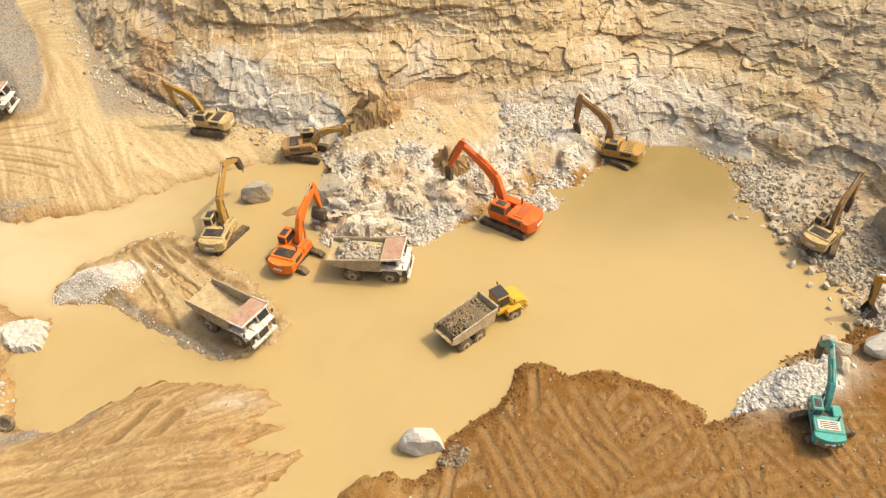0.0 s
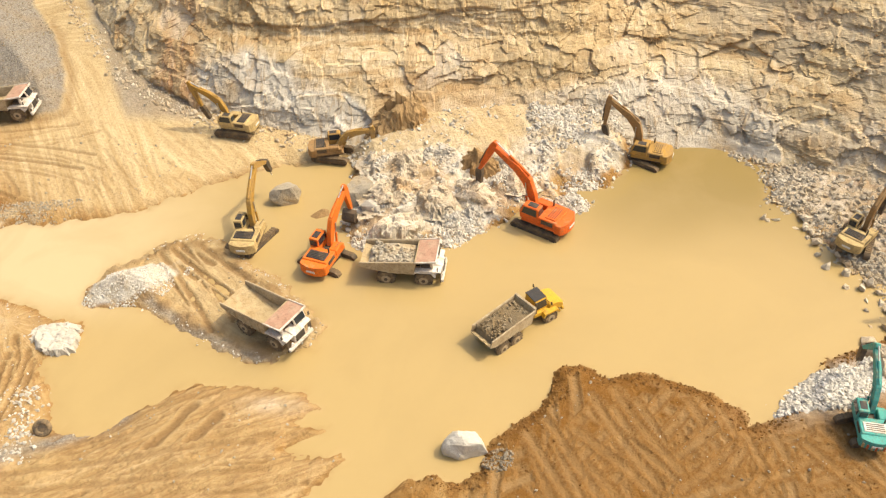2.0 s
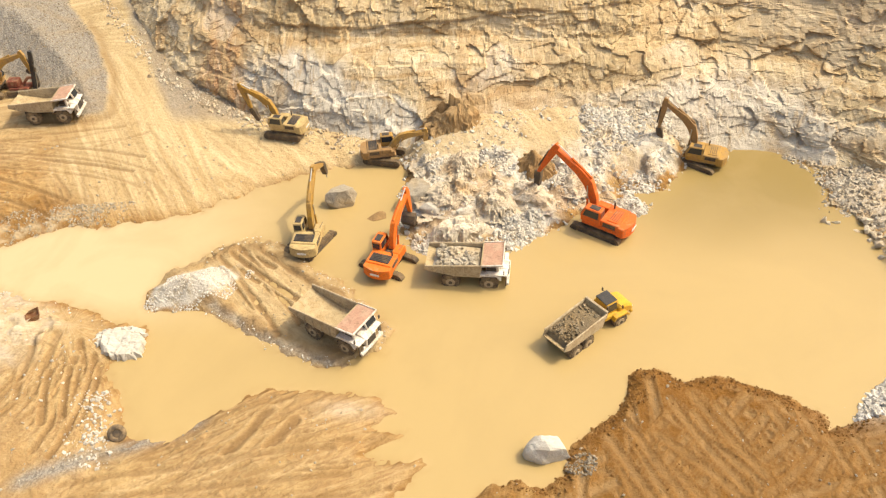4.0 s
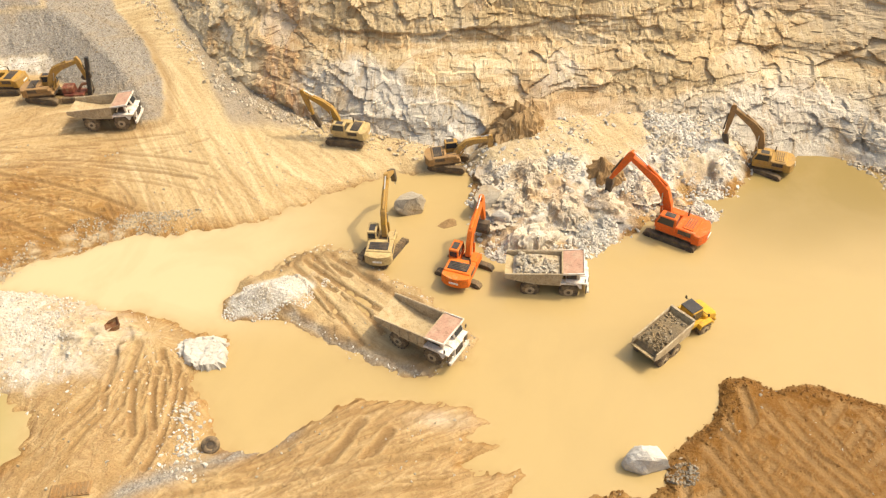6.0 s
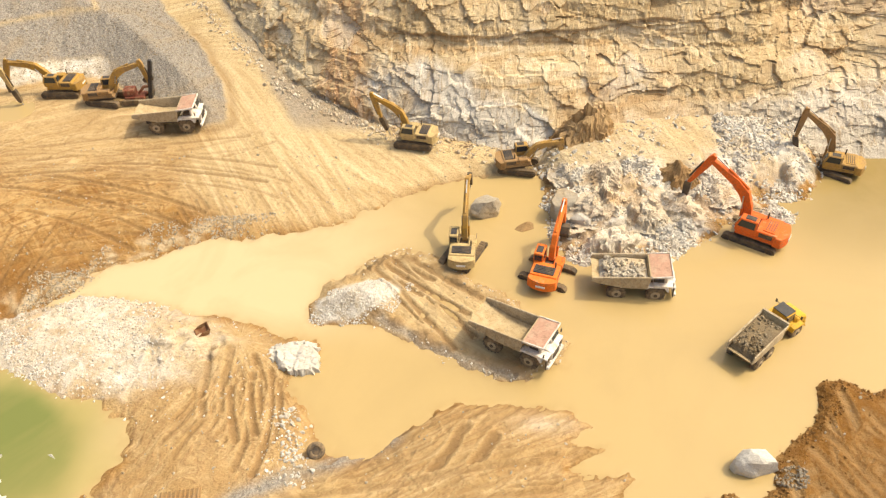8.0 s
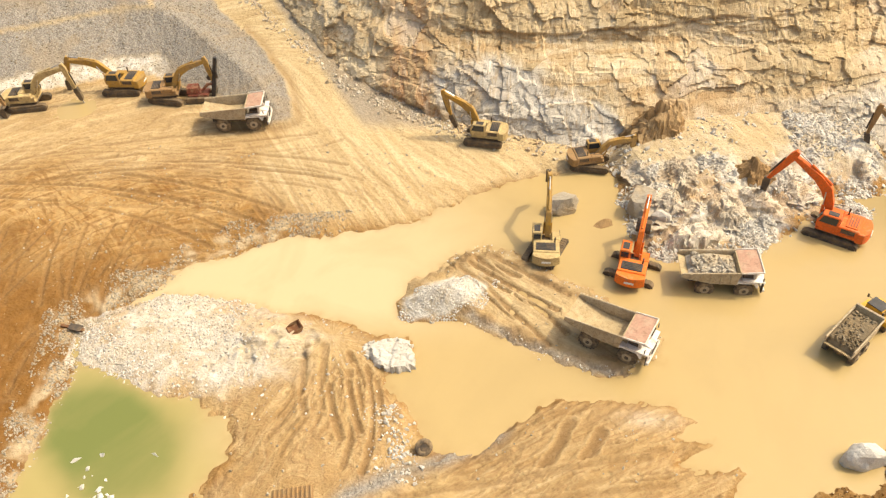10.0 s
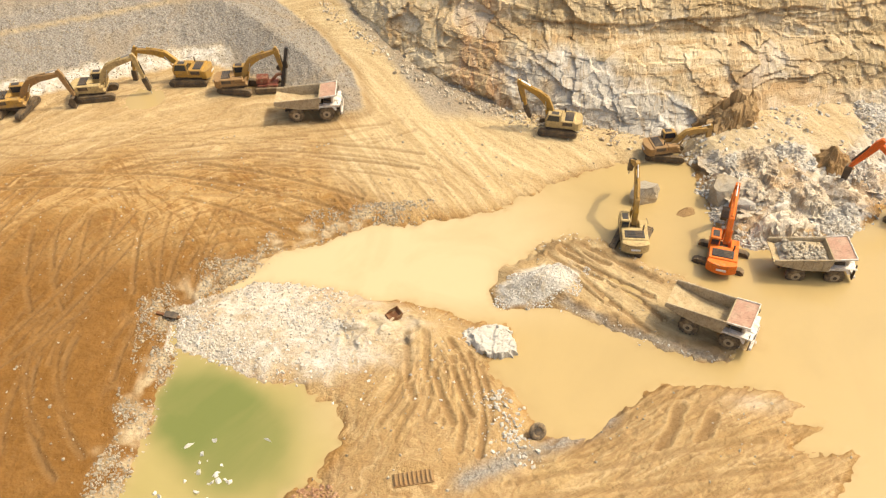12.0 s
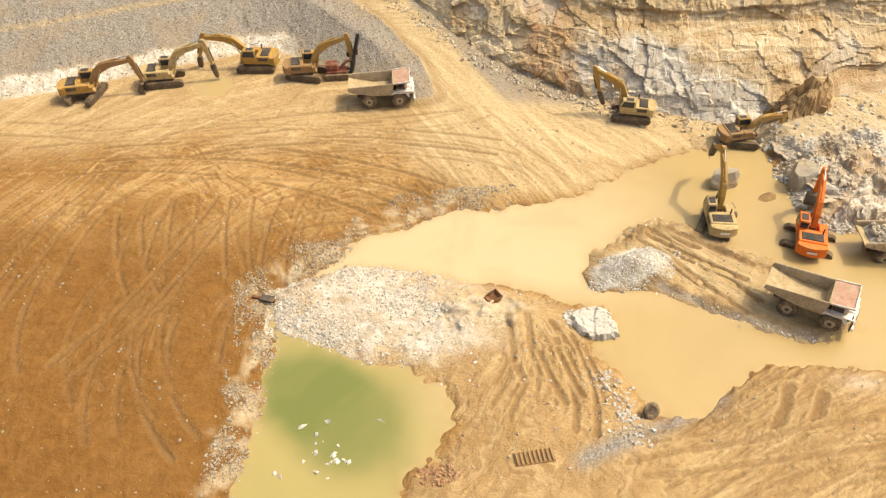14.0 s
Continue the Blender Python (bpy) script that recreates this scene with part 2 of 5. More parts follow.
def make_wall():
    m, t, b = nodes_of("quarry_rock")
    p = position(t)
    za, zb = attribute(t, "rock"), attribute(t, "tone")
    n1 = noise_node(t, 0.10, 7, 0.6, 1.0, p)
    n2 = noise_node(t, 0.55, 8, 0.65, 0.8, p)
    n3 = noise_node(t, 3.2, 6, 0.7, 0.3, p)
    streak = []
    for turn, scale in (((0.35, 0.12, 0.1), (0.12, 0.12, 1.1)), ((0.2, 0.75, 0.1), (1.5, 0.4, 0.28))):
        mp = node(t, "ShaderNodeMapping")
        mp.inputs["Rotation"].default_value, mp.inputs["Scale"].default_value = turn, scale
        t.links.new(p, mp.inputs[0])
        streak.append(noise_node(t, 0.9, 7, 0.68, 1.0, mp.outputs[0]).outputs[0])
    c = mix(t, ramp(t, zb[0], (0.1, 0.0), (0.9, 1.0)), (0.49, 0.365, 0.20), (0.72, 0.59, 0.39))
    c = mix(t, ramp(t, n2.outputs[0], (0.44, 0.0), (0.66, 0.5)), c, (0.74, 0.62, 0.42))
    c = mix(t, ramp(t, streak[0], (0.49, 0.0), (0.60, 0.75)), c, (0.42, 0.27, 0.125))
    grey = mix(t, ramp(t, zb[0], (0.1, 0.0), (0.9, 1.0)), (0.44, 0.40, 0.335), (0.70, 0.655, 0.57))
    grey = mix(t, ramp(t, n1.outputs[0], (0.55, 0.0), (0.64, 0.6)), grey, (0.55, 0.41, 0.22))
    c = mix(t, za[0], c, grey)
    c = mix(t, zb[2], c, mix(t, ramp(t, streak[0], (0.42, 0.0), (0.58, 1.0)), (0.36, 0.25, 0.12), (0.56, 0.43, 0.25)))
    c = mix(t, zb[1], c, mix(t, ramp(t, streak[1], (0.44, 0.0), (0.58, 1.0)), (0.36, 0.18, 0.075), (0.56, 0.40, 0.22)))
    c = mix(t, za[1], c, mix(t, ramp(t, n2.outputs[0], (0.4, 0.0), (0.6, 1.0)), (0.55, 0.40, 0.235), (0.68, 0.535, 0.35)))
    c = mix(t, ramp(t, streak[1], (0.53, 0.0), (0.62, 0.55)), c, (0.38, 0.26, 0.135))
    c = mix(t, ramp(t, streak[1], (0.36, 0.4), (0.45, 0.0)), c, (0.76, 0.66, 0.49))
    c = mix(t, ramp(t, n1.outputs[0], (0.55, 0.0), (0.66, 0.5)), c, (0.45, 0.275, 0.12))
    c = mix(t, ramp(t, n3.outputs[0], (0.54, 0.0), (0.74, 0.5)), c, (0.36, 0.27, 0.165))
    # block joints, and the painted shade line below the long parting
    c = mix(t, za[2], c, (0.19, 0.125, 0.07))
    t.links.new(c, b.inputs["Base Color"])
    b.inputs["Roughness"].default_value = 0.92
    b.inputs["Specular IOR Level"].default_value = 0.12
    both = mix(t, 0.5, n2.outputs[0], n3.outputs[0])
    both = mix(t, 0.4, both, streak[1])
    bump(t, b, both, 1.0, 0.42)
    return m


def make_water(name, shallow, deep, third):
    m, t, b = nodes_of(name)
    p = position(t)
    za = attribute(t, "depth")
    n1 = noise_node(t, 0.07, 5, 0.55, 1.5, p)
    n2 = noise_node(t, 0.6, 4, 0.5, 0.5, p)
    c = mix(t, za[0], shallow, deep)
    c = mix(t, za[1], c, third)
    c = mix(t, ramp(t, n1.outputs[0], (0.45, 0.0), (0.68, 0.35)), c, tuple(v * 0.86 for v in shallow))
    c = mix(t, za[2], c, mix(t, ramp(t, n2.outputs[0], (0.4, 0.0), (0.6, 1.0)), (0.34, 0.225, 0.095), (0.44, 0.31, 0.15)))
    t.links.new(c, b.inputs["Base Color"])
    b.inputs["Roughness"].default_value = 0.22
    b.inputs["IOR"].default_value = 1.33
    bump(t, b, n2.outputs[0], 0.06, 0.1)
    return m


M_GROUND, M_WALL = make_ground(), make_wall()
M_WATER = make_water("silty_water", (0.41, 0.298, 0.132), (0.18, 0.128, 0.035), (0.53, 0.425, 0.255))
M_GREEN = make_water("algae_water", (0.35, 0.285, 0.11), (0.150, 0.170, 0.048), (0.42, 0.32, 0.16))
M_RUBBLE = stone("pale_rubble", (0.45, 0.41, 0.345), (0.76, 0.72, 0.64), (0.52, 0.42, 0.29))
M_GRAVEL = stone("grey_gravel", (0.235, 0.195, 0.14), (0.38, 0.33, 0.255), (0.34, 0.245, 0.14))
M_BROWNROCK = stone("brown_rock", (0.34, 0.215, 0.10), (0.48, 0.33, 0.17), (0.28, 0.16, 0.065))
M_TANROCK = stone("tan_rock", (0.54, 0.455, 0.335), (0.74, 0.66, 0.53), (0.42, 0.27, 0.13), 0.8)
M_CLOD = stone("mud_clods", (0.17, 0.085, 0.025), (0.30, 0.165, 0.06), (0.24, 0.12, 0.04))
M_LOAD = stone("dark_rock_load", (0.19, 0.145, 0.09), (0.36, 0.295, 0.20), (0.26, 0.18, 0.09))
M_WASTE = stone("brick_waste", (0.36, 0.19, 0.10), (0.52, 0.33, 0.21), (0.42, 0.25, 0.13))
M_SHINGLE = stone("shore_shingle", (0.33, 0.28, 0.205), (0.53, 0.47, 0.37), (0.38, 0.28, 0.16))
M_SHORE = stone("scree", (0.34, 0.29, 0.22), (0.64, 0.58, 0.48), (0.46, 0.35, 0.21))
M_GREYLOAD = stone("grey_rock_load", (0.36, 0.31, 0.235), (0.60, 0.54, 0.44), (0.44, 0.33, 0.19))
M_WHITEROCK = stone("white_rock", (0.56, 0.52, 0.45), (0.78, 0.745, 0.68), (0.58, 0.51, 0.41), 0.5)
M_YELLOW = paint("yellow_paint", (0.47, 0.255, 0.03), dust=0.58, dust_colour=(0.34, 0.22, 0.09))
M_BRIGHT = paint("bright_yellow_paint", (0.66, 0.37, 0.025), dust=0.25, dust_colour=(0.40, 0.27, 0.11))
M_DARKRED = paint("dark_red_paint", (0.25, 0.06, 0.03), 0.7, 0, 0.4)
M_CREAM = paint("faded_cream_paint", (0.56, 0.41, 0.18), dust=0.55, dust_colour=(0.34, 0.24, 0.11))
M_OCHRE = paint("muddy_yellow_paint", (0.48, 0.27, 0.05), dust=0.55, dust_colour=(0.33, 0.22, 0.11))
M_BROWN = paint("muddy_brown_paint", (0.33, 0.18, 0.06), dust=0.55, dust_colour=(0.30, 0.20, 0.10))
M_ORANGE = paint("orange_paint", (0.78, 0.135, 0.012), dust=0.2)
M_ORANGE2 = paint("bright_orange_paint", (0.80, 0.17, 0.01), dust=0.2)
M_TEAL = paint("teal_paint", (0.07, 0.38, 0.33), dust=0.25)
M_WHITE = paint("white_truck_paint", (0.78, 0.73, 0.66), dust=0.4, dust_colour=(0.50, 0.38, 0.24))
M_BED = paint("dusty_bed_steel", (0.50, 0.40, 0.26), 0.75, 0, 0.5, (0.34, 0.25, 0.14))
M_BEDIN = paint("worn_bed_floor", (0.48, 0.37, 0.21), 0.8, 0, 0.5, (0.36, 0.25, 0.12))
M_CANOPY = paint("faded_red_canopy", (0.46, 0.26, 0.175), 0.75, 0, 0.45, (0.50, 0.37, 0.26))
M_STEEL = paint("dark_worn_steel", (0.075, 0.06, 0.048), 0.5, 0.3, 0.45, (0.26, 0.18, 0.10))
M_TRACK = paint("muddy_track_steel", (0.10, 0.075, 0.05), 0.7, 0.2, 0.55, (0.31, 0.21, 0.11))
M_RUBBER = paint("muddy_rubber", (0.06, 0.048, 0.038), 0.85, 0, 0.65, (0.34, 0.235, 0.125), 2.5)
M_BLACK = paint("black_hood", (0.035, 0.033, 0.033), 0.45, 0, 0.2, (0.22, 0.16, 0.10))
M_CHROME = paint("cylinder_rod", (0.55, 0.53, 0.5), 0.25, 0.9, 0.1)
M_RIM = paint("dusty_rim", (0.44, 0.35, 0.23), 0.6, 0.0, 0.5)
M_RED = paint("rusty_red", (0.42, 0.10, 0.04), 0.7, 0, 0.3)
M_LAMP = paint("lamp_glass", (0.75, 0.74, 0.7), 0.15, 0, 0.1)
M_GLASS, _t, _b = nodes_of("dark_cab_glass")
_b.inputs["Base Color"].default_value = (0.03, 0.035, 0.04, 1)
_b.inputs["Roughness"].default_value = 0.08
M_RUST = paint("rusted_scrap", (0.20, 0.08, 0.03), 0.8, 0.2, 0.3)


# ---- mesh helpers ----
def mesh_from(name, verts, faces, material, smooth=False):
    """Mesh from arrays: all faces with the same number of corners."""
    me = bpy.data.meshes.new(name)
    verts, faces = np.asarray(verts, np.float32), np.asarray(faces, np.int32)
    k = faces.shape[1]
    me.vertices.add(len(verts))
    me.vertices.foreach_set("co", verts.ravel())
    me.loops.add(faces.size)
    me.loops.foreach_set("vertex_index", faces.ravel())
    me.polygons.add(len(faces))
    me.polygons.foreach_set("loop_start", np.arange(0, faces.size, k, dtype=np.int32))
    me.polygons.foreach_set("loop_total", np.full(len(faces), k, np.int32))
    me.polygons.foreach_set("use_smooth", np.full(len(faces), smooth))
    me.update(calc_edges=True)
    me.materials.append(material)
    return me


def colours(me, name, rgb):
    a = me.attributes.new(name, "FLOAT_COLOR", "POINT")
    a.data.foreach_set("color", np.c_[np.clip(rgb, 0, 1), np.ones(len(rgb))].astype(np.float32).ravel())


def vectors(me, name, xyz):
    a = me.attributes.new(name, "FLOAT_VECTOR", "POINT")
    a.data.foreach_set("vector", np.asarray(xyz, np.float32).ravel())


def grid_faces(nu, nv):
    i = np.arange(nu * nv).reshape(nv, nu)
    return np.stack([i[:-1, :-1], i[:-1, 1:], i[1:, 1:], i[1:, :-1]], -1).reshape(-1, 4)


# ---- plan of the pit (metres, water level at z = 0; depth is drawn out by STRETCH when built) ----
STRETCH = 1.07
LEFT = [(-15.9, 55), (-19.8, 54.2), (-25.9, 52.7), (-33, 48.9), (-36.6, 46.9), (-41, 45.4), (-45.6, 45.4), (-49.6, 44.8), (-54.2, 43.2), (-58.1, 41.6),
        (-61.2, 38.4), (-64.2, 36.6), (-66.6, 34), (-65.3, 30), (-65.8, 26.6), (-65.7, 22.6), (-66.4, 19), (-66.5, 10), (-60, -1600), (-1600, -1600), (-1600, 1600), (-10, 1600), (-10, 57)]
POINT = [(-66.5, 34.6), (-59.5, 37.8), (-53.2, 36.8), (-48.5, 35.3), (-43.4, 34.2), (-40, 32.8), (-37.1, 32), (-36.4, 29.6), (-38.8, 28.3), (-38.2, 26.6), (-36.6, 25),
         (-35.4, 22.4), (-34.8, 21.2), (-31.3, 21.2), (-28, 23.8), (-24.4, 25.5), (-19.2, 25.7), (-16.2, 24.9), (-14.2, 23.4), (-16.3, 22.2), (-13.2, 21.4), (-16.4, 19.8),
         (-11.5, 19.1), (-13.6, 16.7), (-20, 8), (-25, -1600), (-60, -1600), (-54.5, 14), (-54.1, 17.3), (-52, 18.5), (-50, 21.1), (-51, 24.5), (-54.2, 26.1), (-57.9, 26.8), (-61.9, 29.2), (-66, 30.7)]
BROWN = [(20.5, 22), (18.7, 21.6), (18.6, 22.9), (16, 24.6), (12.7, 26.2), (8.6, 26.2), (6.9, 27.3), (4.6, 26.5), (4, 24.2), (1.7, 22.3), (-0.4, 20.5), (-1.7, 18.3), (-2.9, 17.4),
         (-4.6, 17.9), (-7, 17.5), (-9, 15.8), (-14, 8), (-16, -1600), (1600, -1600), (1600, 30), (60, 30), (36, 31), (33.5, 30.5), (31.5, 29.2), (26.7, 27.1), (23.5, 25.1)]
BAR = [(-37.2, 38.6), (-32.6, 41.7), (-29.2, 43.2), (-26.7, 41.9), (-21.4, 37.7), (-18.5, 35.5), (-14.6, 31.6), (-15.4, 29.4), (-18.5, 27.6), (-21.4, 28), (-23.6, 28.9), (-26.9, 30.7),
       (-30.3, 33), (-32.9, 34.7), (-37.3, 34.9), (-37.6, 36.4)]
PILE = [(-15.9, 55.5), (-14.7, 52), (-15.2, 49), (-14.6, 46.4), (-15, 43.5), (-13.5, 41.2), (-11.6, 40.2), (-4.2, 40.6), (-0.7, 42.7), (2.7, 45.1), (8.4, 45.2), (9.9, 46.3), (7.2, 48.5),
        (12.2, 49.2), (15, 51.7), (15.7, 54.9), (17, 62), (0, 72), (-12, 62)]
RIGHT = [(15.5, 55.2), (20.4, 55.7), (24.1, 55.6), (26.6, 53.4), (28.4, 51.2), (28.4, 48.2), (27.2, 45.8), (30.2, 44.1), (30.6, 40.4), (31.5, 38.3), (33.5, 35.6), (34.6, 33.7), (33.5, 31.4), (36, 29),
         (1600, 29), (1600, 1600), (12, 1600)]
BANK = [(-1600, 30), (-150, 52), (-101.5, 63.6), (-95.5, 65.2), (-86.8, 68.4), (-81.7, 70.2), (-75, 72.6), (-70.5, 72.6), (-65.4, 69.3), (-59.6, 65.6), (-53.2, 61.2), (-50.6, 62.2), (-52.6, 69), (-57.5, 77.5), (-64, 86),
        (-82, 116), (-300, 700), (-1600, 900)]
FOOT = [(-100, 150), (-75, 112), (-63.2, 92), (-52, 77), (-45.6, 69), (-38, 64.2), (-32, 60.8), (-22, 58.2), (-12, 57.4), (-2, 57.4), (8, 57), (15.5, 56.6), (23.6, 56.2), (28.4, 53.4), (33.7, 50), (37.8, 47),
        (40.2, 43), (42.5, 38), (48, 33), (62, 29), (110, 24), (200, 10)]


def span(*pieces):
    out = []
    for a, b, step in pieces:
        out.append(np.arange(a, b, step))
    return np.concatenate(out)


GX = span((-1500, -300, 200), (-300, -130, 17), (-130, -104, 1.0), (-104, 42, 0.15), (42, 70, 1.0), (70, 300, 23), (300, 1501, 200))
GY = span((-1500, -100, 200), (-100, 6, 5.3), (6, 13, 0.5), (13, 60, 0.15), (60, 96, 0.5), (96, 160, 4), (160, 1501, 134))
X, Y = np.meshgrid(GX, GY)

wob = 0.9 * fbm(X * 0.35, Y * 0.35, 0, 11, 4) + 0.42 * fbm(X * 1.5, Y * 1.5, 0, 5, 3)
rough = fbm(X * 0.8, Y * 0.8, 0, 21, 4)
lumps = fbm(X * 0.22, Y * 0.22, 0, 31, 3)
BED = -0.40 - 0.5 * sstep(8, 26, X) * sstep(30, 36, Y) + 0.12 * lumps
sd = {}
for key, poly in (("left", LEFT), ("point", POINT), ("brown", BROWN), ("bar", BAR), ("pile", PILE), ("right", RIGHT), ("bank", BANK)):
    sd[key] = inside(poly, X, Y)


def land(key, slope, top, w=1.0):
    s = sd[key] + w * wob
    return np.clip(s * slope, -1.2, None), np.where(s > 0, top * (1 - np.exp(-np.clip(s, 0, None) * slope / top)), s * slope)


h_left = land("left", 0.30, 0.7)[1] + 0.07 * np.clip(sd["left"], 0, 24) + 0.06 * lumps * (sd["left"] > 0)
h_left = h_left + 0.09 * np.clip(Y - 78, 0, 60) * sstep(-85, -65, X) * (sd["left"] > 0)
h_left = np.maximum(h_left, np.where(sd["left"] > 0, h_left + 0.085 * np.clip(Y - 62, 0, 90) * sstep(-75, -50, X), -9))
h_point = land("point", 0.35, 0.75)[1]
mound = np.exp(-(((X + 47.5) / 4.5) ** 2 + ((Y - 31.5) / 2.6) ** 2))
crest, _ = blocks(X / 1.7, Y / 1.3, 0 * X + 0.5, 45)
crest2, _ = blocks(X / 0.6, Y / 0.5, 0 * X + 0.5, 46)
h_point = h_point + np.where(sd["point"] > 0, 0.8 * mound + (0.35 * crest + 0.12 * crest2) * sstep(0.2, 0.6, mound) + 0.12 * lumps + 0.25 * np.exp(-(((X + 22.5) / 7) ** 2 + ((Y - 21) / 4) ** 2)), 0)
h_brown = land("brown", 0.75, 0.85, 0.8)[1] + 0.12 * lumps * (sd["brown"] > 0)
h_bar = land("bar", 0.30, 0.24, 0.9)[1] + (0.10 * rough + 0.30 * np.exp(-((sd["bar"] - 1.1) / 0.6) ** 2) * (0.6 + rough)) * (sd["bar"] > 0)
heap = np.exp(-(((X + 33.2) / 3.2) ** 2 + ((Y - 36.3 - 0.25 * (X + 33)) / 1.7) ** 2)) * (1 + 0.35 * fbm(X * 0.6, Y * 0.6, 0, 47, 4))
h_bar = h_bar + 1.9 * heap
crag, _ = blocks(X / 2.6, Y / 2.6, 0 * X + 0.5, 40)
crag2, _ = blocks(X / 0.9, Y / 0.9, 0 * X + 0.5, 50)
s = np.clip(sd["pile"], 0, None)
h_pile = land("pile", 0.55, 2.0, 0.8)[1] + np.where(sd["pile"] > 0, 0.12 * np.clip(Y - 46, 0, 14), 0) * sstep(0, 3, s) + (0.75 * crag + 0.22 * crag2) * sstep(0.2, 2.5, s) * (1 - 0.8 * sstep(51, 54, Y))
h_right = land("right", 0.22, 1.1, 1.0)[1] + (0.12 * crag + 0.12 * crag2) * sstep(0, 2, sd["right"]) + 0.05 * np.clip(sd["right"], 0, 20)
H = BED
for h in (h_left, h_point, h_brown, h_bar, h_pile, h_right):
    H = np.maximum(H, h)
gravel = sstep(-0.2, 0.5, sd["bank"] + 0.5 * wob)
H = H + np.where(sd["bank"] > 0, 0.50 * np.clip(sd["bank"] + 0.5 * wob, 0, 40), 0) + gravel * 0.10 * crag2
berm = np.exp(-((sd["bank"] - 0.2) / 0.6) ** 2) * (X > -60) * (Y > 61)
H = H + 0.25 * berm

# wheel ruts pressed into the soft ground
puddle = np.hypot((X + 77.3) / 1.9, (Y - 65.2) / 1.8) + 0.35 * wob
LEVEL = float(H[np.argmin(np.abs(GY - 65.2)), np.argmin(np.abs(GX + 77.3))])
H = np.where(puddle < 1.3, H + (LEVEL - 0.10 - H) * sstep(1.3, 0.9, puddle), H)
RUT, BERM = np.zeros(X.shape), np.zeros(X.shape)
rng = random.Random(4)


def rut(points, depth, half=0.2):
    """One wheel or crawler lane with a flat floor and thrown-up edges; a later lane runs over an earlier one."""
    pts = np.array(points)
    i0, i1 = np.searchsorted(GX, (pts[:, 0].min() - 1, pts[:, 0].max() + 1))
    j0, j1 = np.searchsorted(GY, (pts[:, 1].min() - 1, pts[:, 1].max() + 1))
    if i1 - i0 < 2 or j1 - j0 < 2:
        return
    xs, ys = X[j0:j1, i0:i1], Y[j0:j1, i0:i1]
    d = np.full(xs.shape, 99.0)
    for (ax, ay), (bx, by) in zip(pts[:-1], pts[1:]):
        ex, ey = bx - ax, by - ay
        q = np.clip(((xs - ax) * ex + (ys - ay) * ey) / (ex * ex + ey * ey), 0, 1)
        d = np.minimum(d, np.hypot(xs - ax - q * ex, ys - ay - q * ey))
    d = d + 0.25 * half * rough[j0:j1, i0:i1]
    over = d < half * 1.9
    RUT[j0:j1, i0:i1] = np.where(over, depth / (1 + (d / half) ** 6), RUT[j0:j1, i0:i1])
    BERM[j0:j1, i0:i1] = np.where(over, 0.5 * depth * np.exp(-((d - 1.45 * half) / (0.32 * half)) ** 2), BERM[j0:j1, i0:i1])


def sweep(x, y, heading, bend, length, depth, gauge=2.3, half=0.2):
    """Two parallel wheel lines from a start, with a heading and a bend in degrees and degrees a metre."""
    for side in (-gauge / 2, gauge / 2):
        pts, px, py, a = [], x, y, radians(heading)
        fade = 0.6 + 0.4 * rng.random()
        for k in range(max(3, int(length / 0.6))):
            px, py, a = px + 0.6 * math.cos(a), py + 0.6 * math.sin(a), a + radians(bend) * 0.6
            pts.append((px - side * math.sin(a), py + side * math.cos(a)))
        rut(pts, 1.7 * depth * fade, half)


for k in range(58):
    r, a0 = rng.uniform(13, 40), rng.uniform(70, 165)
    sweep(-56 + r * math.cos(radians(a0)), 27 + 0.95 * r * math.sin(radians(a0)), a0 + 90 + rng.gauss(0, 9 if k % 3 else 30), 57.3 / r + rng.gauss(0, 1.4), rng.uniform(3, 17), rng.uniform(0.02, 0.085) * (1 + (k % 7 == 0)))
for k in range(14):
    sweep(rng.uniform(-44, -34), 48.5 + rng.uniform(-1, 2), rng.uniform(108, 142), rng.uniform(-2.2, 0.6), rng.uniform(6, 22), rng.uniform(0.012, 0.04))
for k in range(22):
    sweep(rng.uniform(-100, -55), rng.uniform(50, 62), rng.gauss(2, 10), rng.gauss(0, 1.5), rng.uniform(5, 16), rng.uniform(0.03, 0.08))
for k in range(4):
    sweep(rng.uniform(-56, -49), rng.uniform(46, 48), rng.gauss(115, 12), rng.gauss(5, 3), rng.uniform(5, 8), rng.uniform(0.04, 0.08), 2.3, 0.2)
for k in range(9):
    sweep(rng.uniform(-92, -74), 49.5 + 0.8 * k + rng.gauss(0, 0.5), rng.gauss(13, 4), -rng.uniform(0.5, 1.1), rng.uniform(24, 38), rng.uniform(0.05, 0.10), 2.3, rng.uniform(0.15, 0.24))
for k in range(6):
    sweep(-82 + 3.2 * k + rng.gauss(0, 1), rng.uniform(44, 47), rng.gauss(262, 9), rng.gauss(1.2, 1.0), rng.uniform(9, 18), rng.uniform(0.05, 0.10), 2.3, 0.19)
RUT, BERM = RUT * (sd["left"] > 0.3), BERM * (sd["left"] > 0.3)
for k in range(40):
    a = rng.gauss(36, 11) if k % 3 == 1 else rng.gauss(116, 20)
    sweep(rng.uniform(1, 21) + (4 if a > 90 else -4), rng.uniform(11, 19), a, rng.gauss(0, 1.0), rng.uniform(5, 11), rng.uniform(0.06, 0.11), 1.9, 0.30)
for k in range(20):
    sweep(rng.uniform(17, 34), rng.uniform(13, 20), rng.gauss(112, 9) if k % 3 == 0 else rng.gauss(17, 10), rng.gauss(0, 1.2), rng.uniform(5, 11), rng.uniform(0.06, 0.10), 1.9, 0.28)
keep_off = sstep(0.6, 1.5, sd["brown"] + 0.5 * wob)
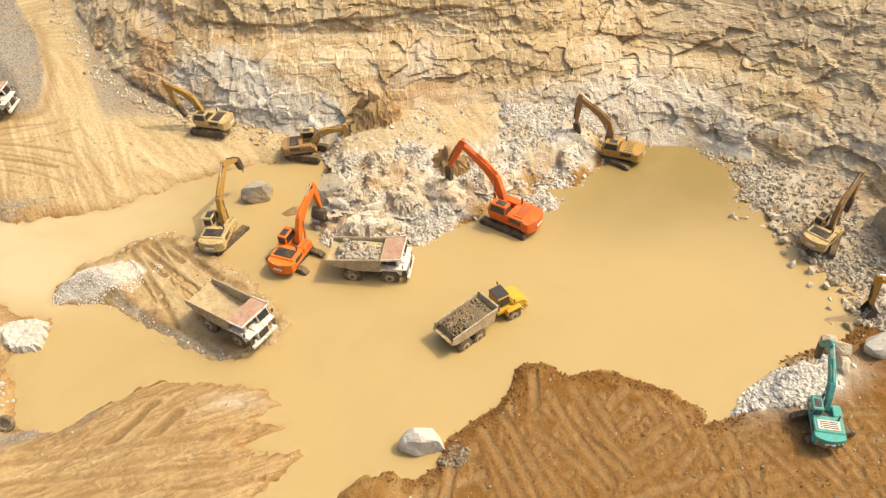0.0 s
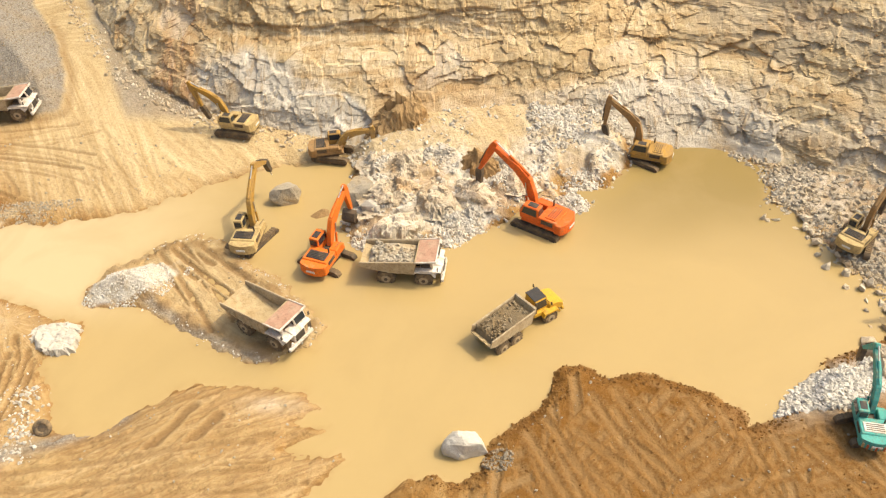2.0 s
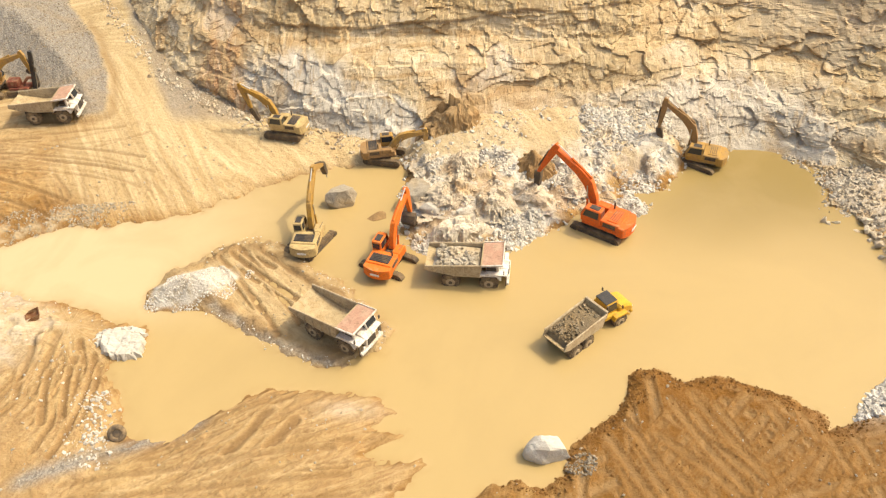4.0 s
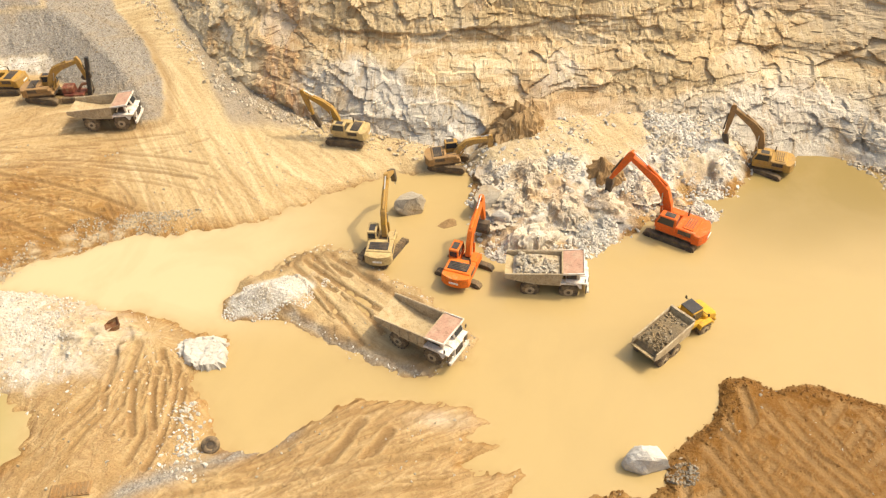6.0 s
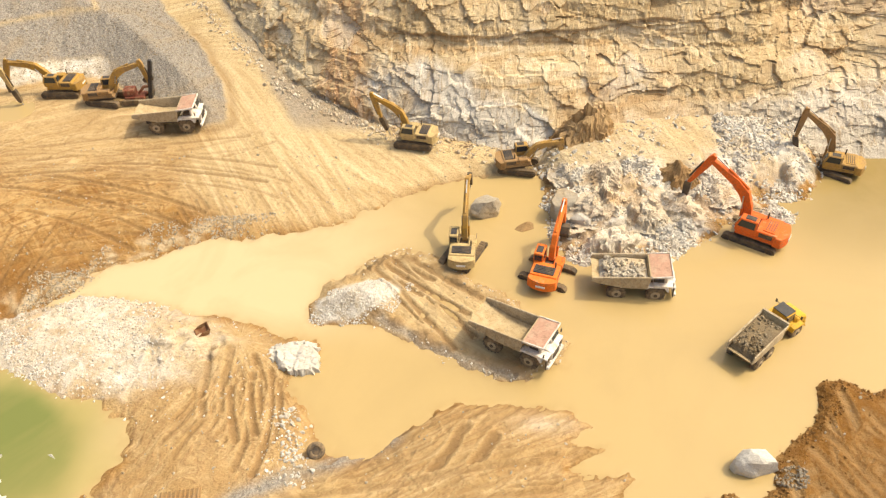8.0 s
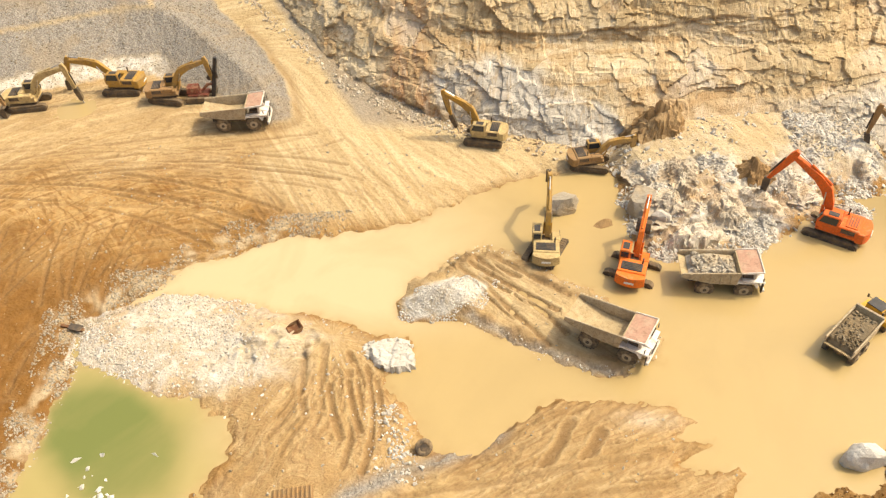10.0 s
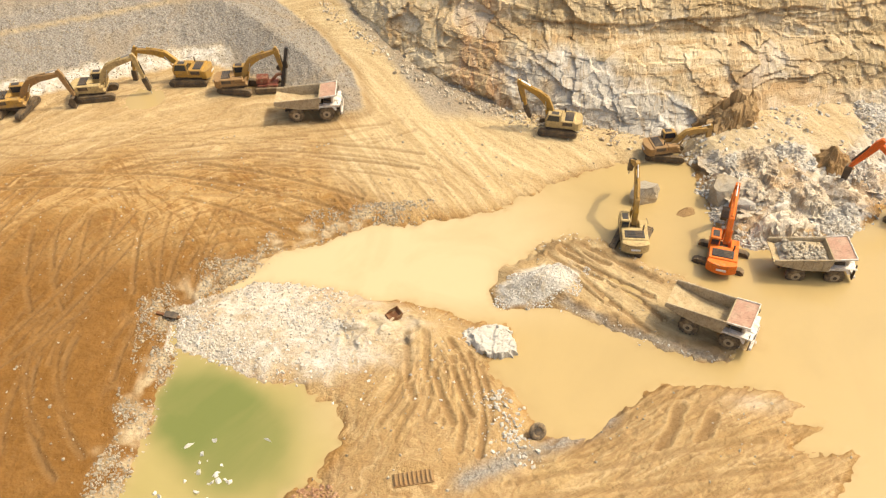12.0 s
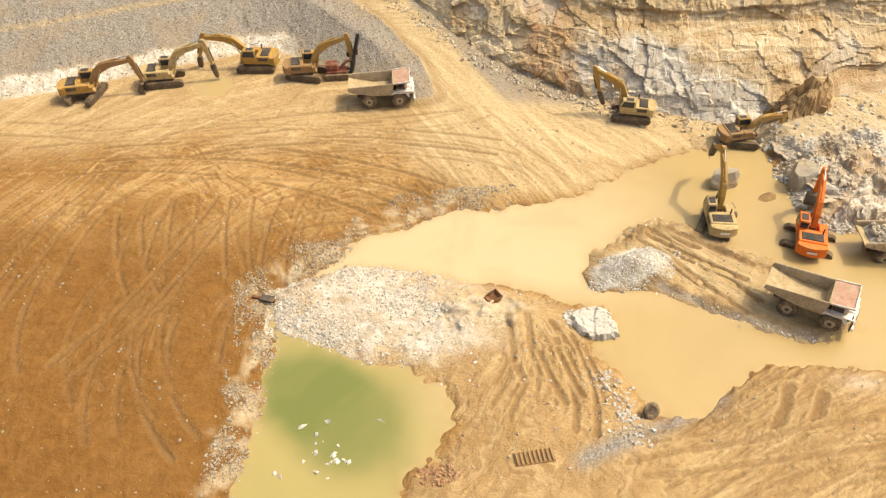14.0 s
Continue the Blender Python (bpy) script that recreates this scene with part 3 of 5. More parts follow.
RUT, BERM = np.where(sd["brown"] > 0, RUT * keep_off, RUT), np.where(sd["brown"] > 0, BERM * keep_off, BERM)
for k in range(11):
    sweep(-43.0 + rng.gauss(0, 1.2), 29.6 + rng.gauss(0, 1.2), rng.gauss(265, 17), rng.gauss(0, 3.5), rng.uniform(3, 10), rng.uniform(0.05, 0.13), 1.6, rng.uniform(0.15, 0.32))
for k in range(40):
    sweep(rng.uniform(-38, -22), rng.uniform(13, 22), rng.gauss(24, 14), rng.gauss(0.5, 1.5), rng.uniform(4, 12), rng.uniform(0.03, 0.09), 2.1, 0.17)
for k in range(5):
    sweep(-31.5 + rng.gauss(0, 1.2), 40.5 + rng.gauss(0, 0.8), rng.gauss(-42, 4), rng.gauss(0, 0.5), rng.uniform(7, 14), rng.uniform(0.09, 0.17), 2.1, 0.27)
for (ax, ay), (bx, by) in (((-23.8, 23.2), (-26.7, 19.0)), ((-21.6, 22.3), (-23.7, 19.4)), ((-38, 17.5), (-18.5, 20.2)), ((-37, 16.2), (-17, 18.0))):
    rut([(ax + (bx - ax) * q / 6, ay + (by - ay) * q / 6 + rng.gauss(0, 0.08)) for q in range(7)], 0.16 if abs(bx - ax) < 5 else 0.10, 0.40 if abs(bx - ax) < 5 else 0.24)
RUT = RUT * (puddle > 1.2)
H = H + (np.where(RUT > 0.4 * BERM, 0, BERM) - RUT) * (H > -0.3) * (1 - gravel)
soft = 1 - gravel
H = H + (0.05 * rough + 0.035 * vnoise(X * 2.3, Y * 2.3, 0, 8)) * (H > -0.2) * (1 + 1.6 * np.exp(-(H / 0.15) ** 2))

# what covers the ground
edge = np.exp(-np.clip(H, 0, None) / 0.12) * (H > -0.6)
speck = vnoise(X * 1.1, Y * 1.1, 0, 77)
rubbly = np.maximum.reduce([
    sstep(0.2, 1.5, sd["pile"] + 0.8 * speck) * (0.35 + 0.6 * sstep(-0.15, 0.25, fbm(X * 0.25, Y * 0.3, 0, 43, 4))),
    0.7 * sstep(-0.2, 1.0, sd["right"] + 0.8 * speck) * (0.5 + 0.5 * sstep(-0.2, 0.2, fbm(X * 0.2, Y * 0.25, 0, 44, 3))),
    1.3 * sstep(0.12, 0.42, heap + 0.15 * speck),
    (sd["point"] > -0.5) * 0.85 * sstep(-45, -52, X + 1.6 * speck + 2 * lumps) * sstep(26, 28.5, Y + speck) * (0.42 + 0.58 * sstep(-0.15, 0.25, fbm(X * 0.3, Y * 0.45, 0, 41, 4) + 0.25 * sstep(-52, -58, X))),
    0.35 * sstep(0.35, 0.8, mound + 0.25 * speck),
    np.exp(-(((X - 26) / 4.2) ** 2 + ((Y - 24.6 - 0.25 * (X - 26)) / 1.7) ** 2)) * 1.5,
    0.2 * (sd["left"] > 0) * np.exp(-((sd["left"] - 0.8) / (1.2 + 0.9 * speck)) ** 2) * sstep(-44, -50, X) * sstep(-0.4, 0.3, rough + 0.4 * speck),
])
rubbly = np.clip(rubbly, 0, 1)
rubbly = rubbly * (1 - 0.75 * (sd["pile"] > 0) * sstep(51, 54, Y + 2 * lumps) * sstep(5, 2, X))
brown = sstep(-0.5, 0.5, sd["brown"]) * (0.35 + 0.65 * sstep(-6, 2, X + 2 * lumps))
brown = np.maximum(brown, (sd["left"] > 0) * np.clip(1.0 * sstep(48, 36, Y + 7 * lumps) * sstep(-54, -64, X) + 0.35 * lumps, 0, 0.95))
path_line = np.abs(X + 44.8 + 0.55 * (Y - 58))
road = np.maximum(sstep(5.6, 3.4, path_line - 0.8 * sstep(66, 58, Y) + 0.5 * wob) * sstep(50, 60, Y), 0.8 * sstep(0.35, 0, np.abs(np.hypot((X + 41) / 16, (Y - 54) / 9) - 0.2) - 0.45)) * (sd["left"] > 0)
rubbly = np.maximum(rubbly, sstep(-0.3, 0.2, sd["bank"]) * sstep(2.9, 2.1, sd["bank"] + 0.4 * speck) * sstep(-66, -70, X))
right_of = X + 44.8 + 0.55 * (Y - 58)
toe = sstep(3.0, 4.6, right_of + 0.4 * wob) * sstep(59.5, 62.5, Y) * sstep(-30, -36, X)
rubbly = np.maximum(rubbly, 0.35 * np.exp(-(((X + 17.5) / 2.6) ** 2 + ((Y - 23.4) / 0.9) ** 2)))
wet = np.clip(0.40 * edge + 0.8 * np.clip(RUT, 0, 0.17) / 0.17 * np.where(sd["brown"] > 0, 0.15, 1), 0, 0.8) * (1 - 0.6 * rubbly)
wet = np.maximum(wet, 0.75 * np.exp(-((sd["bar"] - 1.0 - 0.5 * speck) / 0.7) ** 2) * (1 - rubbly) * sstep(-0.5, 0.2, rough))
wet = np.maximum(wet, 0.55 * np.exp(-((sd["bank"] + 0.5 + 0.3 * wob) / 0.55) ** 2) * (X > -60) * (Y > 60))
verts = np.c_[X.ravel(), STRETCH * Y.ravel(), H.ravel()]
me = mesh_from("ground", verts, grid_faces(len(GX), len(GY)), M_GROUND, True)
colours(me, "soil", np.c_[rubbly.ravel(), brown.ravel(), wet.ravel()])
strip = sstep(-0.3, 0.2, sd["bank"]) * sstep(2.9, 2.1, sd["bank"] + 0.4 * speck) * sstep(-66, -70, X)
dry = np.clip(road + 0.6 * (sd["left"] > 0) * sstep(51, 59, Y + 4 * lumps) + (0.36 + 0.5 * mound) * sstep(-0.2, 0.8, sd["point"]) + 0.75 * sstep(0.9, 2.2, sd["bar"] + 0.4 * speck) + 0.9 * sstep(0.5, 2, sd["pile"]) * sstep(50, 53, Y + 2 * lumps) + 0.8 * sstep(51.5, 54.5, Y + lumps) * sstep(-36, -31, X) * sstep(0, -10, X) + np.where(RUT > 0.4 * BERM, 0, BERM) * 2.2 + np.where(sd["brown"] > 0, 1.9 * RUT, 0), 0, 1)
greymud = (0.35 * sstep(-0.6, 0.4, sd["bar"]) + 0.6 * np.exp(-((sd["bar"] - 0.6 - 0.4 * speck) / 0.8) ** 2)) * (1 - heap)
shingle = 0.85 * (sd["left"] > 0) * np.exp(-((sd["left"] - 0.9) / (1.1 + 0.9 * speck)) ** 2) * sstep(-44, -50, X) * sstep(-0.3, 0.3, rough + 0.4 * speck)
greymud = np.maximum(greymud, shingle)
slurry = 1.0 * np.exp(-((Y - 17.7 - 0.415 * (X + 41) + 0.5 * wob) / 0.8) ** 2) * sstep(7.5, 5.5, np.abs(X + 35.3))
cut_edge = np.exp(-((sd["bar"] - 0.5 - 0.3 * speck) / 0.55) ** 2) * sstep(2.2, 0.8, Y - 33 + 0.56 * (X + 30.3)) * sstep(-33, -31, X)
slurry = np.maximum(slurry, 0.85 * cut_edge)
bench = np.exp(-((sd["bank"] - 8.7 + 0.3 * wob) / 0.32) ** 2) * sstep(-64, -68, X)
greymud = np.maximum(greymud, bench)
colours(me, "cover", np.c_[dry.ravel(), np.maximum(np.maximum(gravel, 0.75 * toe) * (1 - strip) * (1 - 0.75 * bench), slurry).ravel(), greymud.ravel()])
# lie of the wheel marks: along the first axis, across the second
def polar(cx, cy, ring):
    r, a = np.hypot(X - cx, Y - cy), (np.arctan2(Y - cy, X - cx) + 2.2) % (2 * np.pi) + 0.22 * lumps + 0.08 * rough
    return (a * 14 * 0.16, (r + 1.2 * lumps) * 0.9) if ring else (r * 0.22, a * 8)


flow_u, flow_v = polar(-56, 27, True)
ru, rv = X * 0.09 + Y * 0.12, X * 1.0 + Y * 0.62
onroad = sstep(9.5, 8.5, np.abs(X + 45 + 0.5 * (Y - 54) + 0.03 * (Y - 58) ** 2)) * sstep(43, 44, Y)
flow_u, flow_v = np.where(onroad > 0.5, ru * 1.2, flow_u), np.where(onroad > 0.5, rv, flow_v)
for key, (cu, cv) in (("brown", polar(11, 9, False)), ("point", polar(-43.4, 32, False))):
    flow_u, flow_v = np.where(sd[key] > -1, cu, flow_u), np.where(sd[key] > -1, cv, flow_v)
isl = (sd["point"] > -1) & (X > -36)
flow_u, flow_v = np.where(isl, 0.15 * (0.91 * X + 0.41 * Y), flow_u), np.where(isl, 1.3 * (-0.41 * X + 0.91 * Y), flow_v)
onbar = sd["bar"] > -1
flow_u, flow_v = np.where(onbar, 0.15 * (0.74 * X - 0.67 * Y), flow_u), np.where(onbar, 1.4 * (0.67 * X + 0.74 * Y), flow_v)
vectors(me, "flow", np.c_[flow_u.ravel(), flow_v.ravel(), 0 * flow_u.ravel()])
la = np.hypot(X + 92, Y - 24) + 1.5 * lumps
lane_u, lane_v = np.arctan2(Y - 24, X + 92) * 6, la * 0.95
lane_u, lane_v = np.where(onroad > 0.5, ru * 1.2 + 7, lane_u), np.where(onroad > 0.5, 0.9 * X + 0.75 * Y + lumps, lane_v)
for key, (cu, cv) in (("brown", (0.2 * Y, 1.1 * X + 0.9 * lumps)), ("point", (0.12 * (X + Y), 0.9 * (X - 0.8 * Y))), ("bar", (flow_u, flow_v * 0.8 + 3))):
    lane_u, lane_v = np.where(sd[key] > -1, cu, lane_u), np.where(sd[key] > -1, cv, lane_v)
edge_of = np.abs(np.abs(X + 45 + 0.5 * (Y - 54) + 0.03 * (Y - 58) ** 2) - 9.0) * (Y > 43) + 9 * (Y <= 43)
edge_of = np.minimum(edge_of, np.where(sd["point"] > -1, np.abs(X + 36), 9))
fade = sstep(0.1, 1.3, edge_of)
colours(me, "seam", np.c_[fade.ravel(), fade.ravel(), fade.ravel()])
vectors(me, "lane", np.c_[lane_u.ravel(), lane_v.ravel(), 0 * lane_u.ravel()])
tagged(new("ground", me), "rutted orange-brown quarry floor with mud banks", "ground", kind="structure")


def height(x, y):
    """Ground height at a place, between the grid's corners."""
    i = min(max(int(np.searchsorted(GX, x)) - 1, 0), len(GX) - 2)
    j = min(max(int(np.searchsorted(GY, y)) - 1, 0), len(GY) - 2)
    u, v = (x - GX[i]) / (GX[i + 1] - GX[i]), (y - GY[j]) / (GY[j + 1] - GY[j])
    return float((H[j, i] * (1 - u) + H[j, i + 1] * u) * (1 - v) + (H[j + 1, i] * (1 - u) + H[j + 1, i + 1] * u) * v)


# ---- water ----
def height_v(x, y):
    i = np.clip(np.searchsorted(GX, x) - 1, 0, len(GX) - 2)
    j = np.clip(np.searchsorted(GY, y) - 1, 0, len(GY) - 2)
    u, v = (x - GX[i]) / (GX[i + 1] - GX[i]), (y - GY[j]) / (GY[j + 1] - GY[j])
    return (H[j, i] * (1 - u) + H[j, i + 1] * u) * (1 - v) + (H[j + 1, i] * (1 - u) + H[j + 1, i + 1] * u) * v


def water(name, x0, x1, y0, y1, z, step, depth, material, label):
    wx, wy = np.arange(x0, x1 + step, step), np.arange(y0, y1 + step, step)
    A, B = np.meshgrid(wx, wy)
    f = grid_faces(len(wx), len(wy))
    mid = np.c_[A.ravel()[f].mean(1), B.ravel()[f].mean(1)]
    f = f[~((mid[:, 0] < -50.2) & (mid[:, 1] < 33.8))] if z == 0 else f
    m = mesh_from(name, np.c_[A.ravel(), STRETCH * B.ravel(), np.full(A.size, z)], f, material, True)
    tint = depth(A.ravel(), B.ravel())
    tint[:, 2] = 0.62 * np.exp(-np.clip(z - height_v(A.ravel(), B.ravel()), 0, None) / 0.11)
    colours(m, "depth", tint)
    return tagged(new(name, m), label, "water", kind="structure")


def main_depth(x, y):
    n = fbm(x * 0.08, y * 0.08, 0, 61, 3)
    deep = 0.65 * sstep(-2, 22, x + 5 * n) * sstep(36, 47, y + 4 * n)
    pale = sstep(-24, -44, x + 8 * n) * sstep(30, 36, y)
    return np.c_[0.95 * deep, 0.8 * pale, 0 * n]


def green_depth(x, y):
    n = fbm(x * 0.25, y * 0.25, 0, 63, 3)
    g = np.exp(-(((x + 60.5) / 7.0) ** 2 + ((y - 23 + 0.45 * (x + 60)) / 4.8) ** 2))
    return np.c_[sstep(0.15, 0.7, g + 0.35 * n), 0.7 * sstep(-55.5, -50.5, x + 2 * n), 0 * n]


water("pond_water", -64, 60, -40, 60, 0.0, 0.4, main_depth, M_WATER, "opaque tan silty water flooding the pit floor")
water("green_pond_water", -68.5, -49.0, -40, 33.2, 0.03, 0.3, green_depth, M_GREEN, "stagnant green pond edged with silt")

pm = bmesh.new()
bmesh.ops.create_circle(pm, cap_ends=True, segments=40, radius=1, matrix=Matrix.Translation((-77.3, 65.2 * STRETCH, LEVEL - 0.03)) @ Matrix.Diagonal((2.8, 2.9, 1, 1)))
pme = bpy.data.meshes.new("puddle_water")
pm.to_mesh(pme)
pm.free()
pme.materials.append(M_WATER)
tagged(new("puddle_water", pme), "shallow tan puddle on packed dirt", "water", kind="structure")

# ---- rock wall ----
fp = np.array(FOOT, float)
seg = np.r_[0, np.cumsum(np.hypot(*np.diff(fp, axis=0).T))]
U = np.arange(0, seg[-1], 0.16)
U = U[(U > 45) & (U < seg[-1] - 95)]
fx, fy = np.interp(U, seg, fp[:, 0]), np.interp(U, seg, fp[:, 1])
ker = np.ones(41) / 41
pad = lambda a: np.convolve(np.r_[np.full(20, a[0]), a, np.full(20, a[-1])], ker, "valid")
fx, fy = pad(fx), pad(fy)
tx, ty = np.gradient(fx), np.gradient(fy)
ln = np.hypot(tx, ty)
nx, ny = -ty / ln, tx / ln
PRO_S = [-3, -1.2, 0, 1.1, 3.6, 4.8, 7.4, 8.4, 10.8, 12.2, 15.6, 18, 24]
PRO_Z = [-1.6, -0.2, 1.1, 2.9, 5.9, 7.2, 8.9, 10.5, 13.2, 15.3, 19, 23, 29.5]
run = np.r_[0, np.cumsum(np.hypot(np.diff(PRO_S), np.diff(PRO_Z)))]
V = np.arange(0, run[-1], 0.16)
ps, pz = np.interp(V, run, PRO_S), np.interp(V, run, PRO_Z)
UU, VV = np.meshgrid(np.arange(len(U)), np.arange(len(V)))
uu, ss, zz = U[UU], ps[VV], pz[VV]
low = 1 - 0.22 * sstep(8, 18, fx[UU])
zz = np.where(zz > 1, 1 + (zz - 1) * low, zz)
wander = 1.6 * fbm(uu * 0.06, VV * 0.01, 0, 71, 3)
base = np.stack([fx[UU] + nx[UU] * (ss + wander), fy[UU] + ny[UU] * (ss + wander), zz], -1)
bx = base[..., 0]
warp = fbm(uu * 0.16, zz * 0.2, 0, 76, 4)
lean = 0.35 - 0.8 * sstep(-16, 8, bx)
along, tall = uu + lean * zz + 1.2 * warp, zz * 1.1 + 0.05 * uu + 0.8 * warp
b1, t1, j1 = slabs(along / 5.2, tall / 2.7, 80, 1.2)
b2, t2, j2 = slabs(along / 1.9, tall / 1.15, 90, 1.3)
b3, t3, j3 = slabs((uu - lean * zz) / 0.75, tall / 0.55, 100, 1.2)
strata = tall / 1.9 + 0.7 * fbm(uu * 0.05, 0 * uu, 0, 77, 3)
bed = lattice(np.floor(strata), np.floor(uu / 23 + 0.5 * warp), 0 * zz, 78)
dirt = np.exp(-(((bx + 1.5) / 7.5) ** 2 + ((zz - 3.4) / 1.4) ** 2))
dirt = np.clip(dirt * 1.5 - 0.15 + 0.3 * warp, 0, 1)
amount = sstep(0.2, 1.8, zz) * (1 - 0.85 * dirt)
# the long parting: darker beds hang over the pale face
parting = 9.6 + 0.07 * np.clip(bx + 22, 0, 30) + 0.55 * warp
reach = sstep(-33, -30, bx) * sstep(16, 8, bx)
smoothed = np.exp(-(((bx + 18) / 9) ** 2 + ((zz - 7.2) / 2.4) ** 2))
push = (0.42 * b1 + (0.25 * b2 + 0.12 * b3) * (1 - 0.6 * smoothed) + 0.26 * (bed - 0.5) + 0.30 * reach * sstep(-0.05, 0.25, zz - parting)) * amount + 0.10 * fbm(uu * 0.9, VV * 0.3, 0, 75, 4)
base[..., 0] -= nx[UU] * push * 0.85
base[..., 1] -= ny[UU] * push * 0.85
base[..., 2] += push * 0.30
base[..., 1] *= STRETCH
me = mesh_from("wall_quarry", base.reshape(-1, 3), grid_faces(len(U), len(V)), M_WALL, False)
gn = fbm(uu * 0.12, zz * 0.25, 0, 85, 4)
greyish = np.maximum.reduce([
    sstep(0.25, 0.5, np.exp(-(((bx + 29.5 - 0.3 * zz) / 5.2) ** 2 + ((zz - 4.6) / 4.0) ** 2)) + 0.35 * gn + 0.2 * (t1 - 0.5)),
    sstep(0.25, 0.5, np.exp(-(((bx + 20) / 8) ** 2 + ((zz - 2.2) / 2.2) ** 2)) + 0.35 * gn + 0.2 * (t1 - 0.5)),
    0.85 * sstep(0.2, 0.5, np.exp(-(((bx - 17) / 14) ** 2 + ((zz - 2.4) / 2.6) ** 2)) + 0.35 * gn + 0.2 * (t1 - 0.5)),
    0.6 * sstep(20, 27, bx + 4 * gn) * sstep(0.4, 0.7, t1 + 0.5 * gn + 0.1)])
dark_beds = 0.9 * reach * sstep(0.0, 0.5, zz - parting) * (0.45 + 0.55 * sstep(-0.2, 0.2, gn))
pale_planes = 0.55 * sstep(0.66, 0.74, t1) * sstep(-0.1, 0.1, gn) * sstep(3, 5, zz)
greyish = np.maximum(greyish, pale_planes)
dark_beds = np.maximum(dark_beds, 0.6 * sstep(12, 20, bx) * sstep(5.0, 7.5, zz + 2.5 * gn) * sstep(0.25, 0.6, t1 + 0.5 * gn))
dark_beds = np.maximum(dark_beds, 0.9 * sstep(-1, 3, bx + 3 * gn) * sstep(17, 11, bx + 3 * gn) * sstep(4.4, 6.0, zz + 2 * gn) * (0.4 + 0.6 * sstep(0.12, 0.42, t2 + 0.5 * gn)))
rusty = 0.9 * sstep(-42, -38, bx + 3 * gn) * sstep(-30.5, -34, bx + 0.2 * zz + 2 * gn) * sstep(0.3, 0.6, t1 * 0.6 + 0.4 * t2 + 0.5 * gn + 0.15)
rusty = np.maximum(rusty, 0.7 * sstep(0.62, 0.8, t1) * sstep(0.05, 0.25, gn) * sstep(3, 6, zz))
joint_and_shade = np.clip(sstep(0.06, 0.0, j1) * 0.28 + sstep(0.05, 0.0, j2) * 0.14, 0, 0.6) * amount * sstep(-0.15, 0.2, fbm(uu * 0.15, zz * 0.3, 0, 87, 3))
# dark line just below the parting: the overhang's shadow put into the colour
joint_and_shade = np.maximum(joint_and_shade, 0.7 * reach * np.exp(-((zz - parting + 0.08) / 0.14) ** 2) * sstep(-0.35, 0.0, gn))
colours(me, "rock", np.c_[(0.9 * greyish * (1 - dirt)).ravel(), dirt.ravel(), joint_and_shade.ravel()])
colours(me, "tone", np.c_[(0.5 * t1 + 0.35 * t2 + 0.15 * t3).ravel(), (rusty * (1 - greyish)).ravel(), (dark_beds * (1 - dirt)).ravel()])
tagged(new("wall_quarry", me), "blasted tan and grey quarry face with ledges", "rock wall", kind="structure")


# ---- parts ----
def thing(name, m, label, category, group=""):
    e = new(name)
    e.matrix_world = m
    return tagged(e, label, category, group)


def part(name, bm, material, parent, label="", m=None, smooth=False):
    me = bpy.data.meshes.new(name)
    bmesh.ops.recalc_face_normals(bm, faces=bm.faces)
    bm.to_mesh(me)
    bm.free()
    me.materials.append(material)
    if smooth:
        me.polygons.foreach_set("use_smooth", np.full(len(me.polygons), True))
    ob = new(name, me)
    ob.parent = parent
    if m is not None:
        ob.matrix_basis = m
    return tagged(ob, label) if label else ob


def bevel(bm, width, segments=1):
    if width:
        bmesh.ops.bevel(bm, geom=list(bm.edges), offset=width, segments=segments, affect="EDGES", clamp_overlap=True)
    return bm


def box(c, s, b=0.03, bm=None):
    one = bmesh.new()
    bmesh.ops.create_cube(one, size=1)
    for v in one.verts:
        v.co = Vector((c[0] + v.co.x * s[0], c[1] + v.co.y * s[1], c[2] + v.co.z * s[2]))
    bevel(one, b)
    return joined(bm, one)


def joined(bm, one):
    if bm is None:
        return one
    me = bpy.data.meshes.new("join")
    one.to_mesh(me)
    one.free()
    bm.from_mesh(me)
    bpy.data.meshes.remove(me)
    return bm


def plate(points, y0, y1, b=0.03, bm=None):
    """A side outline of (x, z) corners, drawn out from y0 to y1."""
    one = bmesh.new()
    a = [one.verts.new((x, y0, z)) for x, z in points]
    c = [one.verts.new((x, y1, z)) for x, z in points]
    one.faces.new(a)
    one.faces.new(c[::-1])
    for k in range(len(a)):
        j = (k + 1) % len(a)
        one.faces.new((a[k], c[k], c[j], a[j]))
    bevel(one, b)
    return joined(bm, one)


def rod(p, q, r, n=10, r2=None, bm=None):
    p, q = Vector(p), Vector(q)
    one = bmesh.new()
    bmesh.ops.create_cone(one, cap_ends=True, segments=n, radius1=r, radius2=r if r2 is None else r2, depth=(q - p).length)
    turn = (q - p).to_track_quat("Z", "Y").to_matrix().to_4x4()
    bmesh.ops.transform(one, matrix=Matrix.Translation((p + q) / 2) @ turn, verts=one.verts)
    return joined(bm, one)


def drum(c, r, width, n=24, b=0.08):
    """A wheel-like drum along y with rounded shoulders."""
    return bevel_rim(rod((c[0], c[1] - width / 2, c[2]), (c[0], c[1] + width / 2, c[2]), r, n), b)


def bevel_rim(bm, b):
    rims = [e for e in bm.edges if any(len(f.verts) > 4 for f in e.link_faces)]
    bmesh.ops.bevel(bm, geom=rims, offset=b, segments=2, affect="EDGES")
    return bm


